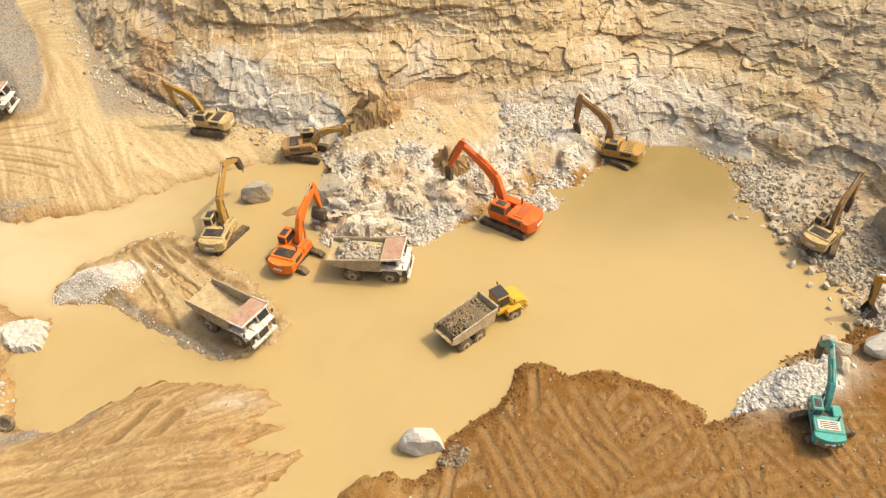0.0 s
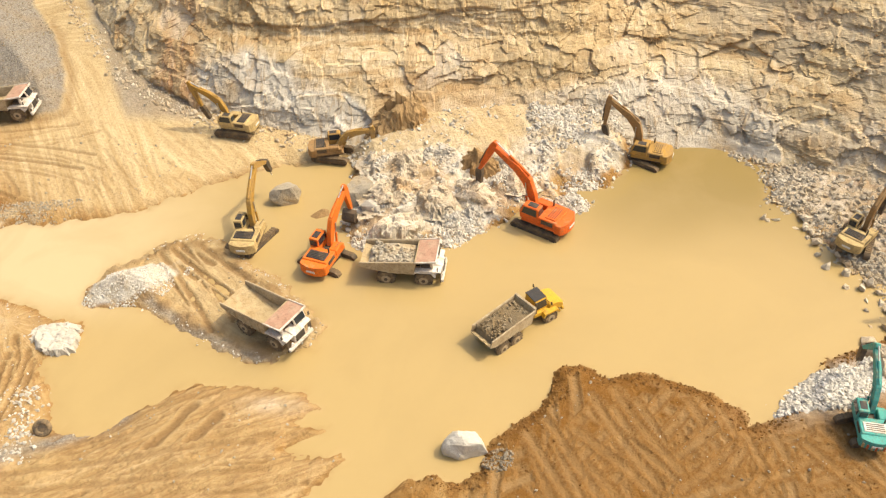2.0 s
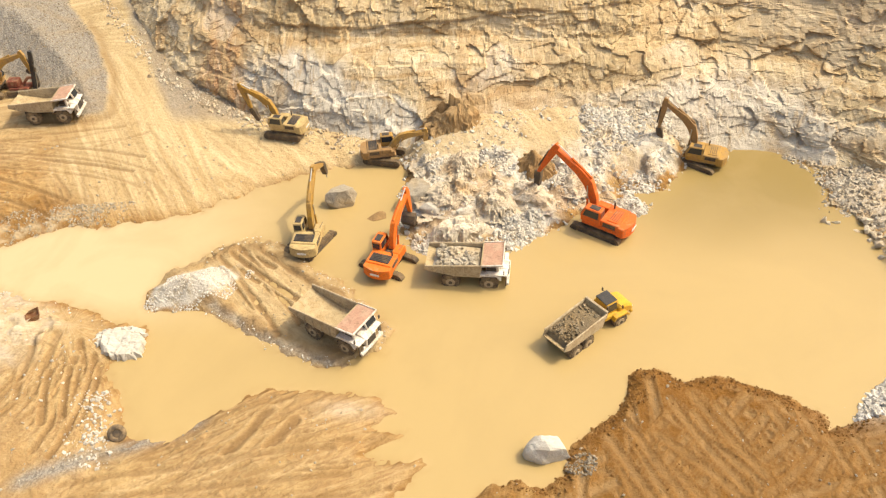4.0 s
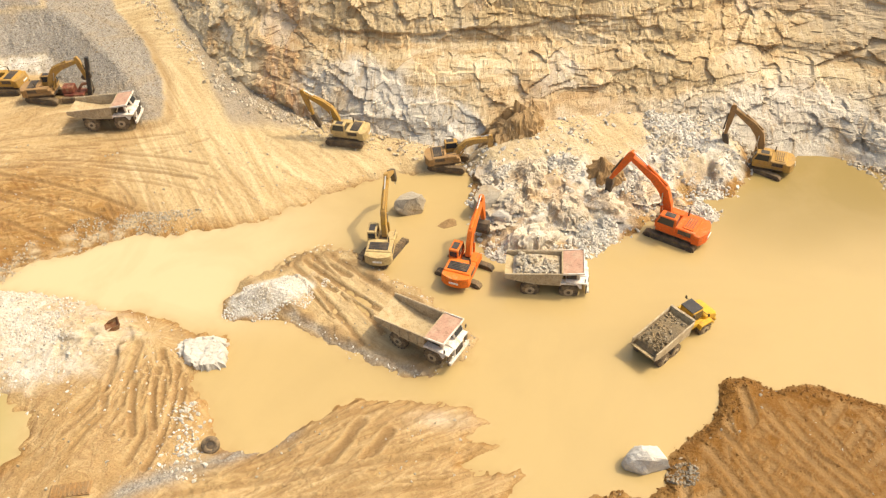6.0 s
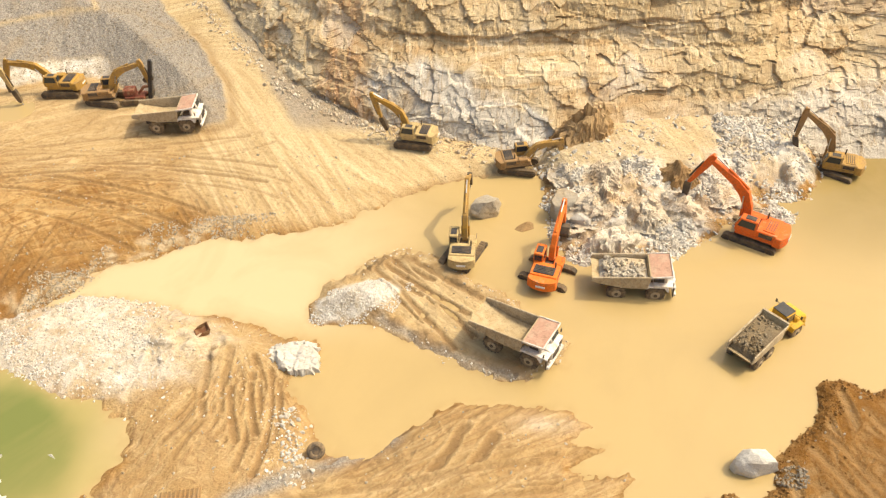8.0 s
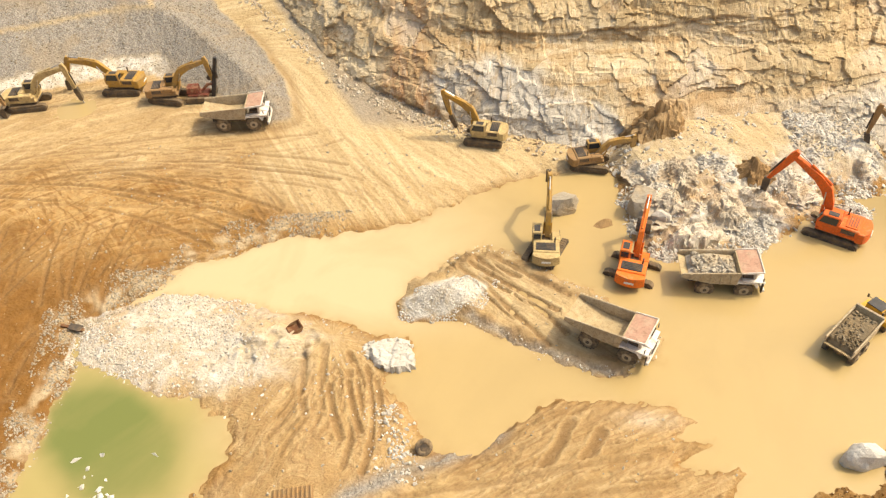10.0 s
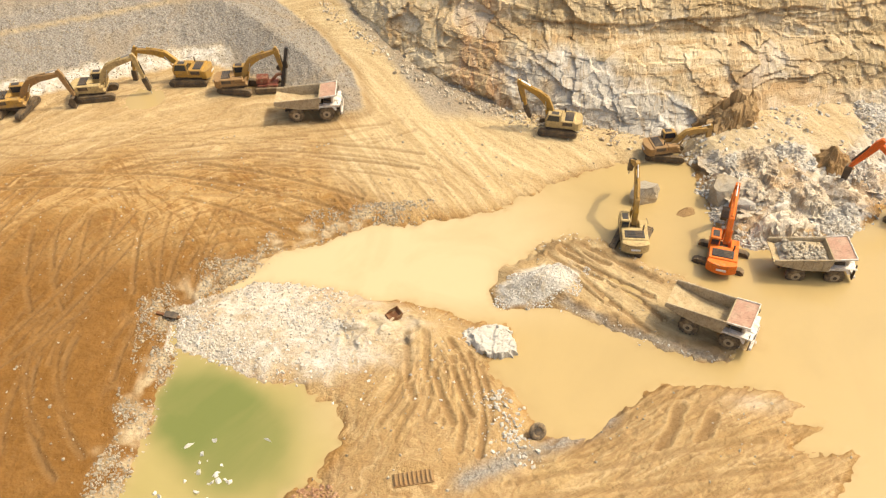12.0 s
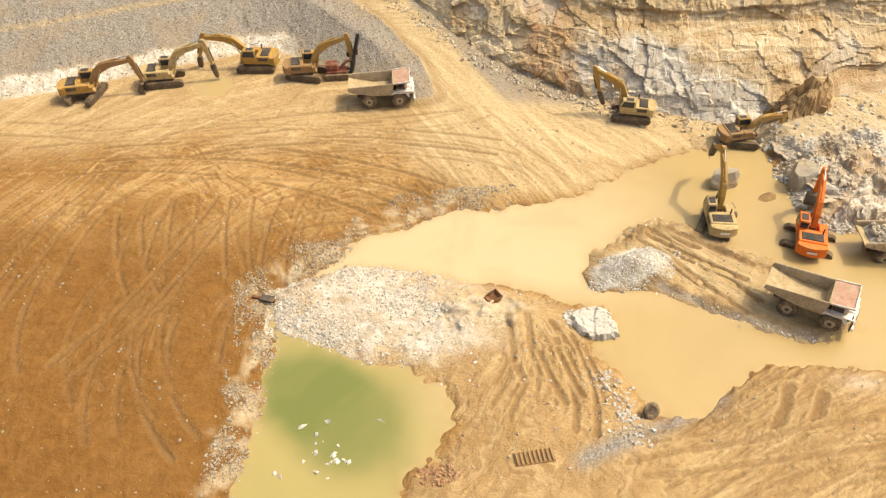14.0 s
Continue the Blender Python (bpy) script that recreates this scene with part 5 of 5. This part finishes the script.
def drill_rig(x, y, z, heading, label):
    e = thing("drill_rig", pose(x, y, z, 0, 0, heading), label, "drill rig")
    for side in (-1, 1):
        part("track", plate([(-1.5, 0.1), (-1.3, 0), (1.3, 0), (1.5, 0.1), (1.5, 0.6), (1.3, 0.7), (-1.3, 0.7), (-1.5, 0.6)], side * 0.95 - 0.18, side * 0.95 + 0.18, 0.04), M_TRACK, e)
    part("chassis", box((0, 0, 0.75), (2.4, 1.5, 0.4), 0.05), M_DARKRED, e)
    part("engine_house", box((-0.6, 0, 1.4), (1.4, 1.2, 0.8), 0.08), M_DARKRED, e)
    part("boom", limb([(0.4, 1.0), (1.2, 1.9), (1.9, 2.0)], [0.3, 0.3, 0.25], -0.15, 0.15), M_DARKRED, e)
    mast = part("mast", limb([(1.6, 0.3), (2.9, 5.4)], [0.38, 0.38], -0.2, 0.2, 0.02), M_BLACK, e, "tall black drill mast")
    part("drifter", box((2.45, 0, 3.2), (0.5, 0.4, 0.9), 0.05), M_STEEL, mast)
    part("hose_reel", rod((1.6, 0.25, 2.6), (1.6, 0.45, 2.6), 0.35, 14), M_STEEL, mast)
    part("drill_rod", rod((1.85, 0, 0.0), (3.15, 0, 5.2), 0.06, 8), M_CHROME, mast)
    return e


def at(x, y, up=0.0):
    """A place of the plan, on the ground."""
    return x, y * STRETCH, height(x, y) + up


# machines on the pit floor
excavator(*at(-28.7, 58.5), 166, 168, (M_CREAM, M_YELLOW), 0.90, 46, -104, -112, label="yellow and cream crawler excavator with rock breaker below the face")
excavator(*at(-17.3, 54.8), 8, -12, (M_BROWN, M_OCHRE), 0.86, 21, -88, -92, label="muddy brown crawler excavator hammering at the rubble", longer=0.8)
excavator(*at(-23.6, 42.2), 84, 62, (M_CREAM, M_YELLOW), 0.95, 52, -28, -70, label="faded cream crawler excavator with breaker standing in shallow water")
excavator(*at(-15.7, 39.3), 70, -28, (M_ORANGE2, M_ORANGE2), 0.98, 42, -78, -100, "bucket", longer=0.9, label="bright orange crawler excavator with bucket loading a truck")
excavator(*at(4.9, 43.6), 146, 146, (M_ORANGE, M_ORANGE), 1.06, 50, -62, -88, longer=1.14, label="large orange-red crawler excavator with breaker at the water edge", hood=M_ORANGE)
excavator(*at(16.6, 53.2), 158, 140, (M_OCHRE, M_BROWN), 0.92, 54, -84, -108, longer=1.12, label="yellow crawler excavator with breaker below the rock face", hood=M_OCHRE)
excavator(*at(33.2, 39.6), 44, 60, (M_CREAM, M_BROWN), 0.84, 58, -88, -98, label="yellow crawler excavator with brown arm among shore rubble")
excavator(*at(39.8, 31.4), 178, 170, (M_YELLOW, M_YELLOW), 0.9, 22, -95, -80, "bucket", label="yellow crawler excavator reaching over shore boulders")
excavator(*at(26.5, 20.7), 80, 12, (M_TEAL, M_TEAL), 0.77, 44, -50, -96, label="teal crawler excavator with striped counterweight on brown mud", hood=M_WHITE, stripes=True)
# parked row at the foot of the gravel bank
excavator(*at(-91.7, 63.6), 8, 80, (M_OCHRE, M_BROWN), 0.95, 26, -75, -100, "bucket", label="brown and yellow crawler excavator parked by the gravel bank")
excavator(*at(-83.2, 66.2), 5, 8, (M_CREAM, M_CREAM), 0.92, 34, -78, -80, label="cream crawler excavator with breaker parked by the gravel bank")
excavator(*at(-72.6, 69.0), 176, 178, (M_YELLOW, M_YELLOW), 0.95, 24, -70, -85, label="clean yellow crawler excavator parked by the gravel bank")
excavator(*at(-66.3, 66.6), 4, -12, (M_BROWN, M_OCHRE), 0.9, 36, -80, -92, label="dirty brown crawler excavator parked beside a drill rig")
drill_rig(*at(-62.6, 66.4), 2, "red crawler drill rig with a tall black mast")
dump_truck(*at(-8.1, 37.6), -6, "white dump truck loaded with broken grey rock", True)
dump_truck(*at(-19.3, 30.9), -32, "empty white dump truck with faded canopy on a mud bar")
dump_truck(*at(-57.0, 61.8), 2, "empty white dump truck parked on pale packed dirt")
hauler(*at(1.9, 31.2), 41, -8, "yellow articulated hauler loaded with brown rock in shallow water")


# ---- rocks ----
ico = bmesh.new()
bmesh.ops.create_icosphere(ico, subdivisions=1, radius=1)
ICO_V = np.array([v.co[:] for v in ico.verts])
ICO_F = np.array([[v.index for v in f.verts] for f in ico.faces])
ico.free()


def field(n, x0, x1, y0, y1, keep, seed):
    """Random places in a rectangle that pass a test (chance 0 to 1)."""
    g = np.random.default_rng(seed)
    x, y = g.uniform(x0, x1, n * 14), g.uniform(y0, y1, n * 14)
    ok = g.random(n * 14) < keep(x, y)
    return x[ok][:n], y[ok][:n]


def rubble(name, places, low, high, material, label, seed, power=2.2, sink=0.25, singles=0, group=""):
    """Loose broken stones that lie on the ground; the largest ones are pieces of their own."""
    g = np.random.default_rng(seed)
    x, y = places
    n = len(x)
    size = low + (high - low) * g.random(n) ** power
    order = np.argsort(-size)
    x, y, size = x[order], y[order], size[order]
    z = height_v(x, y)
    shape = ICO_V[None] * (1 + 0.34 * g.standard_normal((n, 12, 1)).clip(-1.6, 1.6))
    shape = shape * (size[:, None] * g.uniform(0.65, 1.15, (n, 3)))[:, None, :] * np.array([1, 1, 0.72])
    q = g.standard_normal((n, 4))
    q /= np.linalg.norm(q, axis=1)[:, None]
    a, b, c, d = q.T
    turn = np.stack([1 - 2 * (c * c + d * d), 2 * (b * c - a * d), 2 * (b * d + a * c), 2 * (b * c + a * d), 1 - 2 * (b * b + d * d), 2 * (c * d - a * b),
                     2 * (b * d - a * c), 2 * (c * d + a * b), 1 - 2 * (b * b + c * c)], -1).reshape(n, 3, 3)
    shape = np.einsum("nij,nkj->nki", turn, shape)
    place = np.c_[x, STRETCH * y, z + size * (0.5 - sink)]
    co = (shape + place[:, None, :])[singles:].reshape(-1, 3)
    faces = (ICO_F[None] + 12 * np.arange(n - singles)[:, None, None]).reshape(-1, 3)
    ob = tagged(new(name, mesh_from(name, co, faces, material)), label, "rubble", group, "stuff")
    shared = []
    for k in range(singles):
        if k < 10:
            shared.append(mesh_from("stone", shape[k] / size[k], ICO_F, material))
        s1 = new("stone", shared[k % 10])
        s1.parent = ob
        s1.matrix_basis = Matrix.LocRotScale(Vector(place[k]), Euler((0, 0, float(g.uniform(0, 6)))), Vector((1, 1, 1)) * float(size[k]))
    return ob


def near(key_poly, a, b, soft=1.0):
    def keep(x, y):
        d = inside(key_poly, x, y)
        return ((d > a) & (d < b)) * np.where(d > 0, np.exp(-np.clip(d - a, 0, None) / (soft * 6)), 1.0)
    return keep


def clump(x, y, f=0.35, seed=5):
    return sstep(-0.35, 0.35, fbm(x * f, y * f, 0, seed, 3))


rubble("rubble_pile", field(17000, -16, 17, 40, 60, lambda x, y: (inside(PILE, x, y) > -0.5) * (0.03 + 0.97 * clump(x, y) ** 2) * np.where(inside(PILE, x, y) < 2.6, 1, 0.4) * np.where((y > 52) & (x < 4), 0.15, 1), 1), 0.035, 0.34, M_RUBBLE,
       "heap of pale grey broken rock in the pit", 101, 4.0, 0.42, singles=60)
rubble("shore_rubble", field(9000, 15, 44, 28, 57, lambda x, y: (inside(RIGHT, x, y) > -0.9) * np.exp(-np.clip(inside(RIGHT, x, y), 0, 99) / 4.0) * (0.2 + 0.8 * clump(x, y, 0.3, 8)), 2), 0.04, 0.33, M_SHORE,
       "pale broken rock along the far shore", 102, 3.4, 0.38, singles=60)
rubble("white_rubble", field(2600, 19, 33, 20, 29, lambda x, y: np.hypot((x - 25.6) / 5.0, (y - 24.4 - 0.28 * (x - 25.6)) / 1.7) < 1 + 0.25 * vnoise(x, y, 0, 3), 3), 0.08, 0.29, M_WHITEROCK,
       "bank of clean white crushed stone", 103, 1.8, singles=50)
rubble("crushed_stone", field(6000, -68, -38, 24, 39, lambda x, y: (inside(POINT, x, y) > -0.4) * (0.012 + 0.95 * sstep(-50, -56, x + 3 * vnoise(x * 0.5, y * 0.5, 0, 4)) * sstep(26, 29, y) * (0.12 + 0.88 * clump(x, y, 0.4, 41))), 4), 0.03, 0.18, M_RUBBLE,
       "white crushed stone spread over the spit", 104, 3.4, 0.5, singles=25)
rubble("bar_rubble", field(3000, -38, -15, 27, 44, lambda x, y: np.maximum(np.hypot((x + 33.2) / 4.3, (y - 36.1 - 0.25 * (x + 33)) / 2.1) < 1 + 0.4 * vnoise(x * 0.7, y * 0.7, 0, 48), 0.08 * (np.abs(inside(BAR, x, y)) < 0.7) * clump(x, y, 0.5, 6)), 5), 0.03, 0.13, M_WHITEROCK,
       "small pale stones heaped on the mud bar", 105, 2.6, 0.35, singles=20)
rubble("bank_edge_gravel", field(6500, -70, -42, 14, 48, lambda x, y: (np.abs(inside(LEFT, x, y) - 1.0) < 2.0 + vnoise(x * 0.4, y * 0.4, 0, 2)) * clump(x, y, 0.5, 9), 6), 0.03, 0.15, M_SHINGLE,
       "grey gravel along the muddy shore", 106, 2.4)
rubble("gravel_slope", field(11000, -108, -49, 60, 93, lambda x, y: (inside(BANK, x, y) > 0) * 1.0, 7), 0.04, 0.13, M_GRAVEL,
       "steep bank of loose grey gravel", 107, 2.0, 0.35)
rubble("mud_stones", field(2200, -100, 40, 13, 58, lambda x, y: (height_v(x, y) > 0.05) * clump(x, y, 0.2, 12) * (inside(BANK, x, y) < 0), 8), 0.03, 0.15, M_SHINGLE,
       "stray small stones on the mud", 108, 2.5)
rubble("spit_stones", field(300, -43, -35, 18.5, 25.5, lambda x, y: (inside(POINT, x, y) > -0.3) * np.exp(-((x + 37.6 + 0.25 * (y - 22)) / 1.3) ** 2), 9), 0.04, 0.24, M_RUBBLE,
       "pale stones at the spit edge", 109, 2.0, 0.4, singles=12)
rubble("pool_stones", field(70, -64, -56, 17, 22, lambda x, y: 0.15 + 0.85 * (np.hypot((x + 60.1) / 1.7, (y - 19.4 + 0.5 * (x + 60)) / 1.0) < 1), 10), 0.06, 0.36, M_WHITEROCK,
       "white stones breaking the green pool", 110, 1.5, -0.6, singles=20)
rubble("toe_debris", field(2600, -64, -14, 54, 92, lambda x, y: np.exp(-((np.interp(x, [p[0] for p in FOOT], [p[1] for p in FOOT]) - 0.6 - y) / 1.3) ** 2) * (0.3 + 0.7 * clump(x, y, 0.4, 14)), 11), 0.05, 0.30, M_TANROCK,
       "fallen rock along the foot of the face", 111, 2.6, singles=20)
rubble("shallow_stones", field(90, 24, 36, 30, 44, lambda x, y: (np.abs(inside(RIGHT, x, y) + 1.4) < 1.3) * 1.0, 12), 0.12, 0.55, M_TANROCK,
       "stones standing in the shallows", 112, 2.0, -0.5, singles=14)


rubble("mud_clods", field(2600, -6, 40, 14, 30, lambda x, y: np.exp(-((inside(BROWN, x, y) - 0.4) / 0.7) ** 2) + 0.02 * (inside(BROWN, x, y) > 0), 21), 0.04, 0.15, M_CLOD,
       "crumbled brown clods along the edge of the mud bank", 121, 2.4, 0.35, singles=20)


def boulder(name, x, y, size, material, label, seed, sink=0.18, turn=0.0, blocky=0.75, z=None, fine=4):
    """A big rock with broken flat faces and worn edges."""
    rnd = random.Random(seed)
    bm = bmesh.new()
    bmesh.ops.create_icosphere(bm, subdivisions=fine, radius=1)
    planes = []
    for q in range(17):
        n = Vector((rnd.gauss(0, 1), rnd.gauss(0, 1), rnd.gauss(0, 0.8))).normalized()
        planes.append((n, rnd.uniform(0.52, 0.92) * blocky + 0.12))
    off = Vector((seed * 3.1, seed * 1.7, 0))
    for v in bm.verts:
        for n, d in planes:
            over = v.co.dot(n) - d
            if over > 0:
                v.co -= n * over * 0.94
        cell = noise.cell(v.co * 3.1 + off) - 0.5
        ledge = noise.cell(Vector((v.co.x * 1.4 + 0.6 * v.co.z, v.co.y * 1.4, v.co.z * 3.4)) + off * 2) - 0.5
        v.co += v.co.normalized() * (0.05 * noise.noise(v.co * 1.9 + off) + 0.03 * noise.noise(v.co * 7 + off) + (0.09 * cell + 0.13 * ledge) * (fine > 4))
        v.co = Vector((v.co.x * size[0], v.co.y * size[1], v.co.z * size[2]))
    me = bpy.data.meshes.new(name)
    bm.to_mesh(me)
    bm.free()
    me.materials.append(material)
    ob = new(name, me)
    z = height(x, y) if z is None else z
    ob.matrix_world = pose(x, STRETCH * y, z + size[2] * (0.72 - 2 * sink), 0, 0, turn)
    return tagged(ob, label, "boulder")


def outcrop(name, x, y, z, size, material, label, seed, turn=0.0, top=0.5, cut=1.0):
    """A broken stack of rock: split blocks of uneven height, steep-sided and sunk into the ground."""
    rx, ry, h = size
    step = 0.13
    gx, gy = np.arange(-1.2 * rx, 1.2 * rx, step), np.arange(-1.2 * ry, 1.2 * ry, step)
    px, py = np.meshgrid(gx, gy)
    b1, _, _ = slabs(px / 1.5 + seed, py / 1.2, seed)
    b2, _, _ = slabs(px / 0.6 + seed, py / 0.55, seed + 11)
    b3, _, _ = slabs(px / 0.28 + seed, py / 0.28, seed + 17)
    rho = np.hypot(px / rx, py / ry) * (1 + 0.35 * fbm(px / rx + seed, py / ry, 0, seed, 2) + 0.22 * b1 + 0.10 * b2)
    env = sstep(1.0, top, rho)
    pz = h * env * (0.85 + 0.42 * cut * b1) + (0.34 * b2 + 0.14 * b3) * cut * env - 0.6
    side = 4 * env * (1 - env)
    bulge = side * (0.55 * slabs((px - py) / 1.1 + seed, pz / 1.0, seed + 23)[0] + 0.25 * slabs((px + py) / 0.5, pz / 0.45 + seed, seed + 29)[0])
    away = np.hypot(px, py) + 0.3
    co = np.stack([px + bulge * px / away, py + bulge * py / away, pz + 0.25 * bulge], -1).reshape(-1, 3)
    f = grid_faces(len(gx), len(gy))
    f = f[rho.ravel()[f].min(1) < 1.05]
    used, f = np.unique(f, return_inverse=True)
    ob = new(name, mesh_from(name, co[used], f.reshape(-1, 4), material))
    ob.matrix_world = pose(x, STRETCH * y, height(x, y) if z is None else z, 0, 0, turn)
    return tagged(ob, label, "rock")


boulder("boulder", -2.3, 19.9, (2.0, 1.5, 1.8), M_WHITEROCK, "large pale boulder in shallow water by the mud", 1, turn=8)
outcrop("boulder", -38.2, 30.1, -0.3, (2.5, 1.9, 1.9), M_WHITEROCK, "large white boulder on the tip of the spit", 26, -25, 0.8, 0.35)
boulder("boulder", -21.2, 48.0, (2.1, 1.6, 1.9), M_GREYLOAD, "pale grey angular boulder standing in the water", 3, 0.08, turn=15)
boulder("boulder", -17.4, 45.6, (1.3, 0.8, 0.75), M_BROWNROCK, "low brown rock in the water", 4)
boulder("boulder", -13.2, 47.5, (2.3, 1.8, 2.3), M_GREYLOAD, "smooth grey boulder at the rubble edge", 5, turn=30)
outcrop("boulder", -8.9, 42.4, None, (2.8, 1.7, 2.1), M_TANROCK, "tan boulder behind the loaded truck", 6, 10, 0.55, 0.5)
outcrop("boulder", -5.6, 45.6, None, (2.8, 2.2, 1.9), M_TANROCK, "broad tan boulder in the rubble pile", 7, -15, 0.5, 0.6)
boulder("boulder", -11.8, 45.0, (1.4, 1.2, 1.1), M_RUBBLE, "pale grey boulder in the rubble pile", 8, turn=40)
boulder("boulder", 33.2, 27.6, (1.6, 1.2, 1.3), M_WHITEROCK, "pale block of rock on the bank", 10, turn=25)
boulder("boulder", 30.2, 27.4, (1.3, 1.0, 0.9), M_TANROCK, "tan rock beside the teal excavator", 11)
boulder("boulder", 29.8, 25.8, (1.2, 0.9, 0.9), M_TANROCK, "rounded tan rock beside the teal excavator", 12, turn=50)
boulder("boulder", 30.3, 28.9, (1.0, 0.8, 0.6), M_TANROCK, "small tan rock at the waterline", 13, turn=70)
outcrop("rock_outcrop", -9.3, 57.4, 1.0, (4.6, 3.2, 6.6), M_BROWNROCK, "crumbling brown rock stack at the face", 22, 10, 0.12, 0.7)
outcrop("rock_outcrop", -10.9, 56.8, 1.0, (1.8, 1.4, 2.4), M_BROWNROCK, "brown broken rock beside the stack", 15, 60, 0.2, 0.5)
outcrop("rock_outcrop", -1.2, 50.3, None, (3.0, 2.0, 2.7), M_BROWNROCK, "brown earthy outcrop in the rubble", 16, -20, 0.05, 0.7)
outcrop("rock_outcrop", 41.5, 38.5, None, (2.8, 4.6, 6.0), M_TANROCK, "tall slab of tan rock at the pit edge", 17, 20, 0.6, 1.4)

for k, (bx0, by0, r0) in enumerate(((-9.4, 46.4, 2.8), (-8.4, 50.6, 2.6), (-12.2, 52.4, 1.8), (-2.2, 47.0, 2.2), (2.6, 48.6, 1.8), (-5.4, 47.6, 1.8))):
    outcrop("boulder", bx0, by0, None, (r0 * 1.35, r0 * 1.05, r0 * 0.62), M_TANROCK, "pale weathered block half buried in the rubble pile", 30 + k, 40 * k, 0.3, 0.8)

rubble("dark_gravel", field(200, -2, 2, 17, 21, lambda x, y: np.hypot((x + 0.1) / 1.2, (y - 18.7) / 0.9) < 1, 15), 0.05, 0.16, M_GRAVEL, "small patch of dark gravel beside the boulder", 114, 1.5)

# ---- scrap and odds ----
ty = bmesh.new()
ring, seg_n = 26, 10
loops = []
for k in range(ring):
    a = 2 * math.pi * k / ring
    loops.append([ty.verts.new(((0.50 + 0.22 * math.cos(2 * math.pi * q / seg_n)) * math.cos(a), 0.17 * math.sin(2 * math.pi * q / seg_n), (0.50 + 0.22 * math.cos(2 * math.pi * q / seg_n)) * math.sin(a))) for q in range(seg_n)])
for k in range(ring):
    for q in range(seg_n):
        ty.faces.new((loops[k][q], loops[k][(q + 1) % seg_n], loops[(k + 1) % ring][(q + 1) % seg_n], loops[(k + 1) % ring][q]))
tyre = thing("discarded_tyre", pose(-35.3, STRETCH * 21.4, height(-35.3, 21.4) + 0.52, -35, 0, 20), "discarded black tyre at the waterline", "tyre")
part("tyre_carcass", ty, M_RUBBER, tyre, smooth=True)
part("bead", rod((0, -0.1, 0), (0, 0.1, 0), 0.30, 18), M_STEEL, tyre)
scrap = thing("rusty_bucket", pose(-46.6, STRETCH * 32.4, height(-46.6, 32.4) + 0.05, 0, 0, 30) @ Matrix.Diagonal((0.72, 0.72, 0.72, 1)), "rusted digging bucket lying on pale rock", "scrap metal")
part("shell", plate([(-0.9, 0.1), (-0.3, -0.1), (0.6, 0.05), (0.9, 0.7), (0.78, 0.7), (0.5, 0.2), (-0.3, 0.05), (-0.85, 0.3)], -0.7, 0.7, 0.02), M_RUST, scrap)
for yy in (-0.72, 0.72):
    part("side_plate", plate([(-0.9, 0.1), (-0.3, -0.1), (0.6, 0.05), (0.9, 0.75), (-0.2, 0.6)], yy - 0.03, yy + 0.03, 0), M_RUST, scrap)
log = thing("scrap_beam", pose(-67.0, STRETCH * 34.0, height(-67.0, 34.0) + 0.2, 0, 6, -12), "dark rusted beam half buried at the shore", "scrap metal")
part("beam", box((0, 0, 0), (2.2, 0.3, 0.35), 0.03), M_RUST, log)
part("flange", box((0.3, 0, 0.22), (1.2, 0.7, 0.08), 0.02), M_STEEL, log)
grate = thing("buried_grate", pose(-44.8, STRETCH * 17.9, height(-44.8, 17.9) + 0.12, 0, 0, 8), "mud-covered ribbed grate on the bank", "scrap metal")
part("grate_frame", box((0, 0, -0.04), (3.0, 1.1, 0.10), 0.02), M_BROWN, grate)
for k in range(9):
    part("slat", box((-1.32 + 0.33 * k, 0, 0.08), (0.12, 1.0, 0.14), 0.02), M_BROWN, grate)
rubble("red_rubble", field(150, -54, -49.5, 15.5, 18.5, lambda x, y: np.hypot((x + 51.9) / 1.7, (y - 17) / 0.9) < 1, 13), 0.05, 0.20, M_WASTE, "heap of broken red brick waste", 113, 1.5)
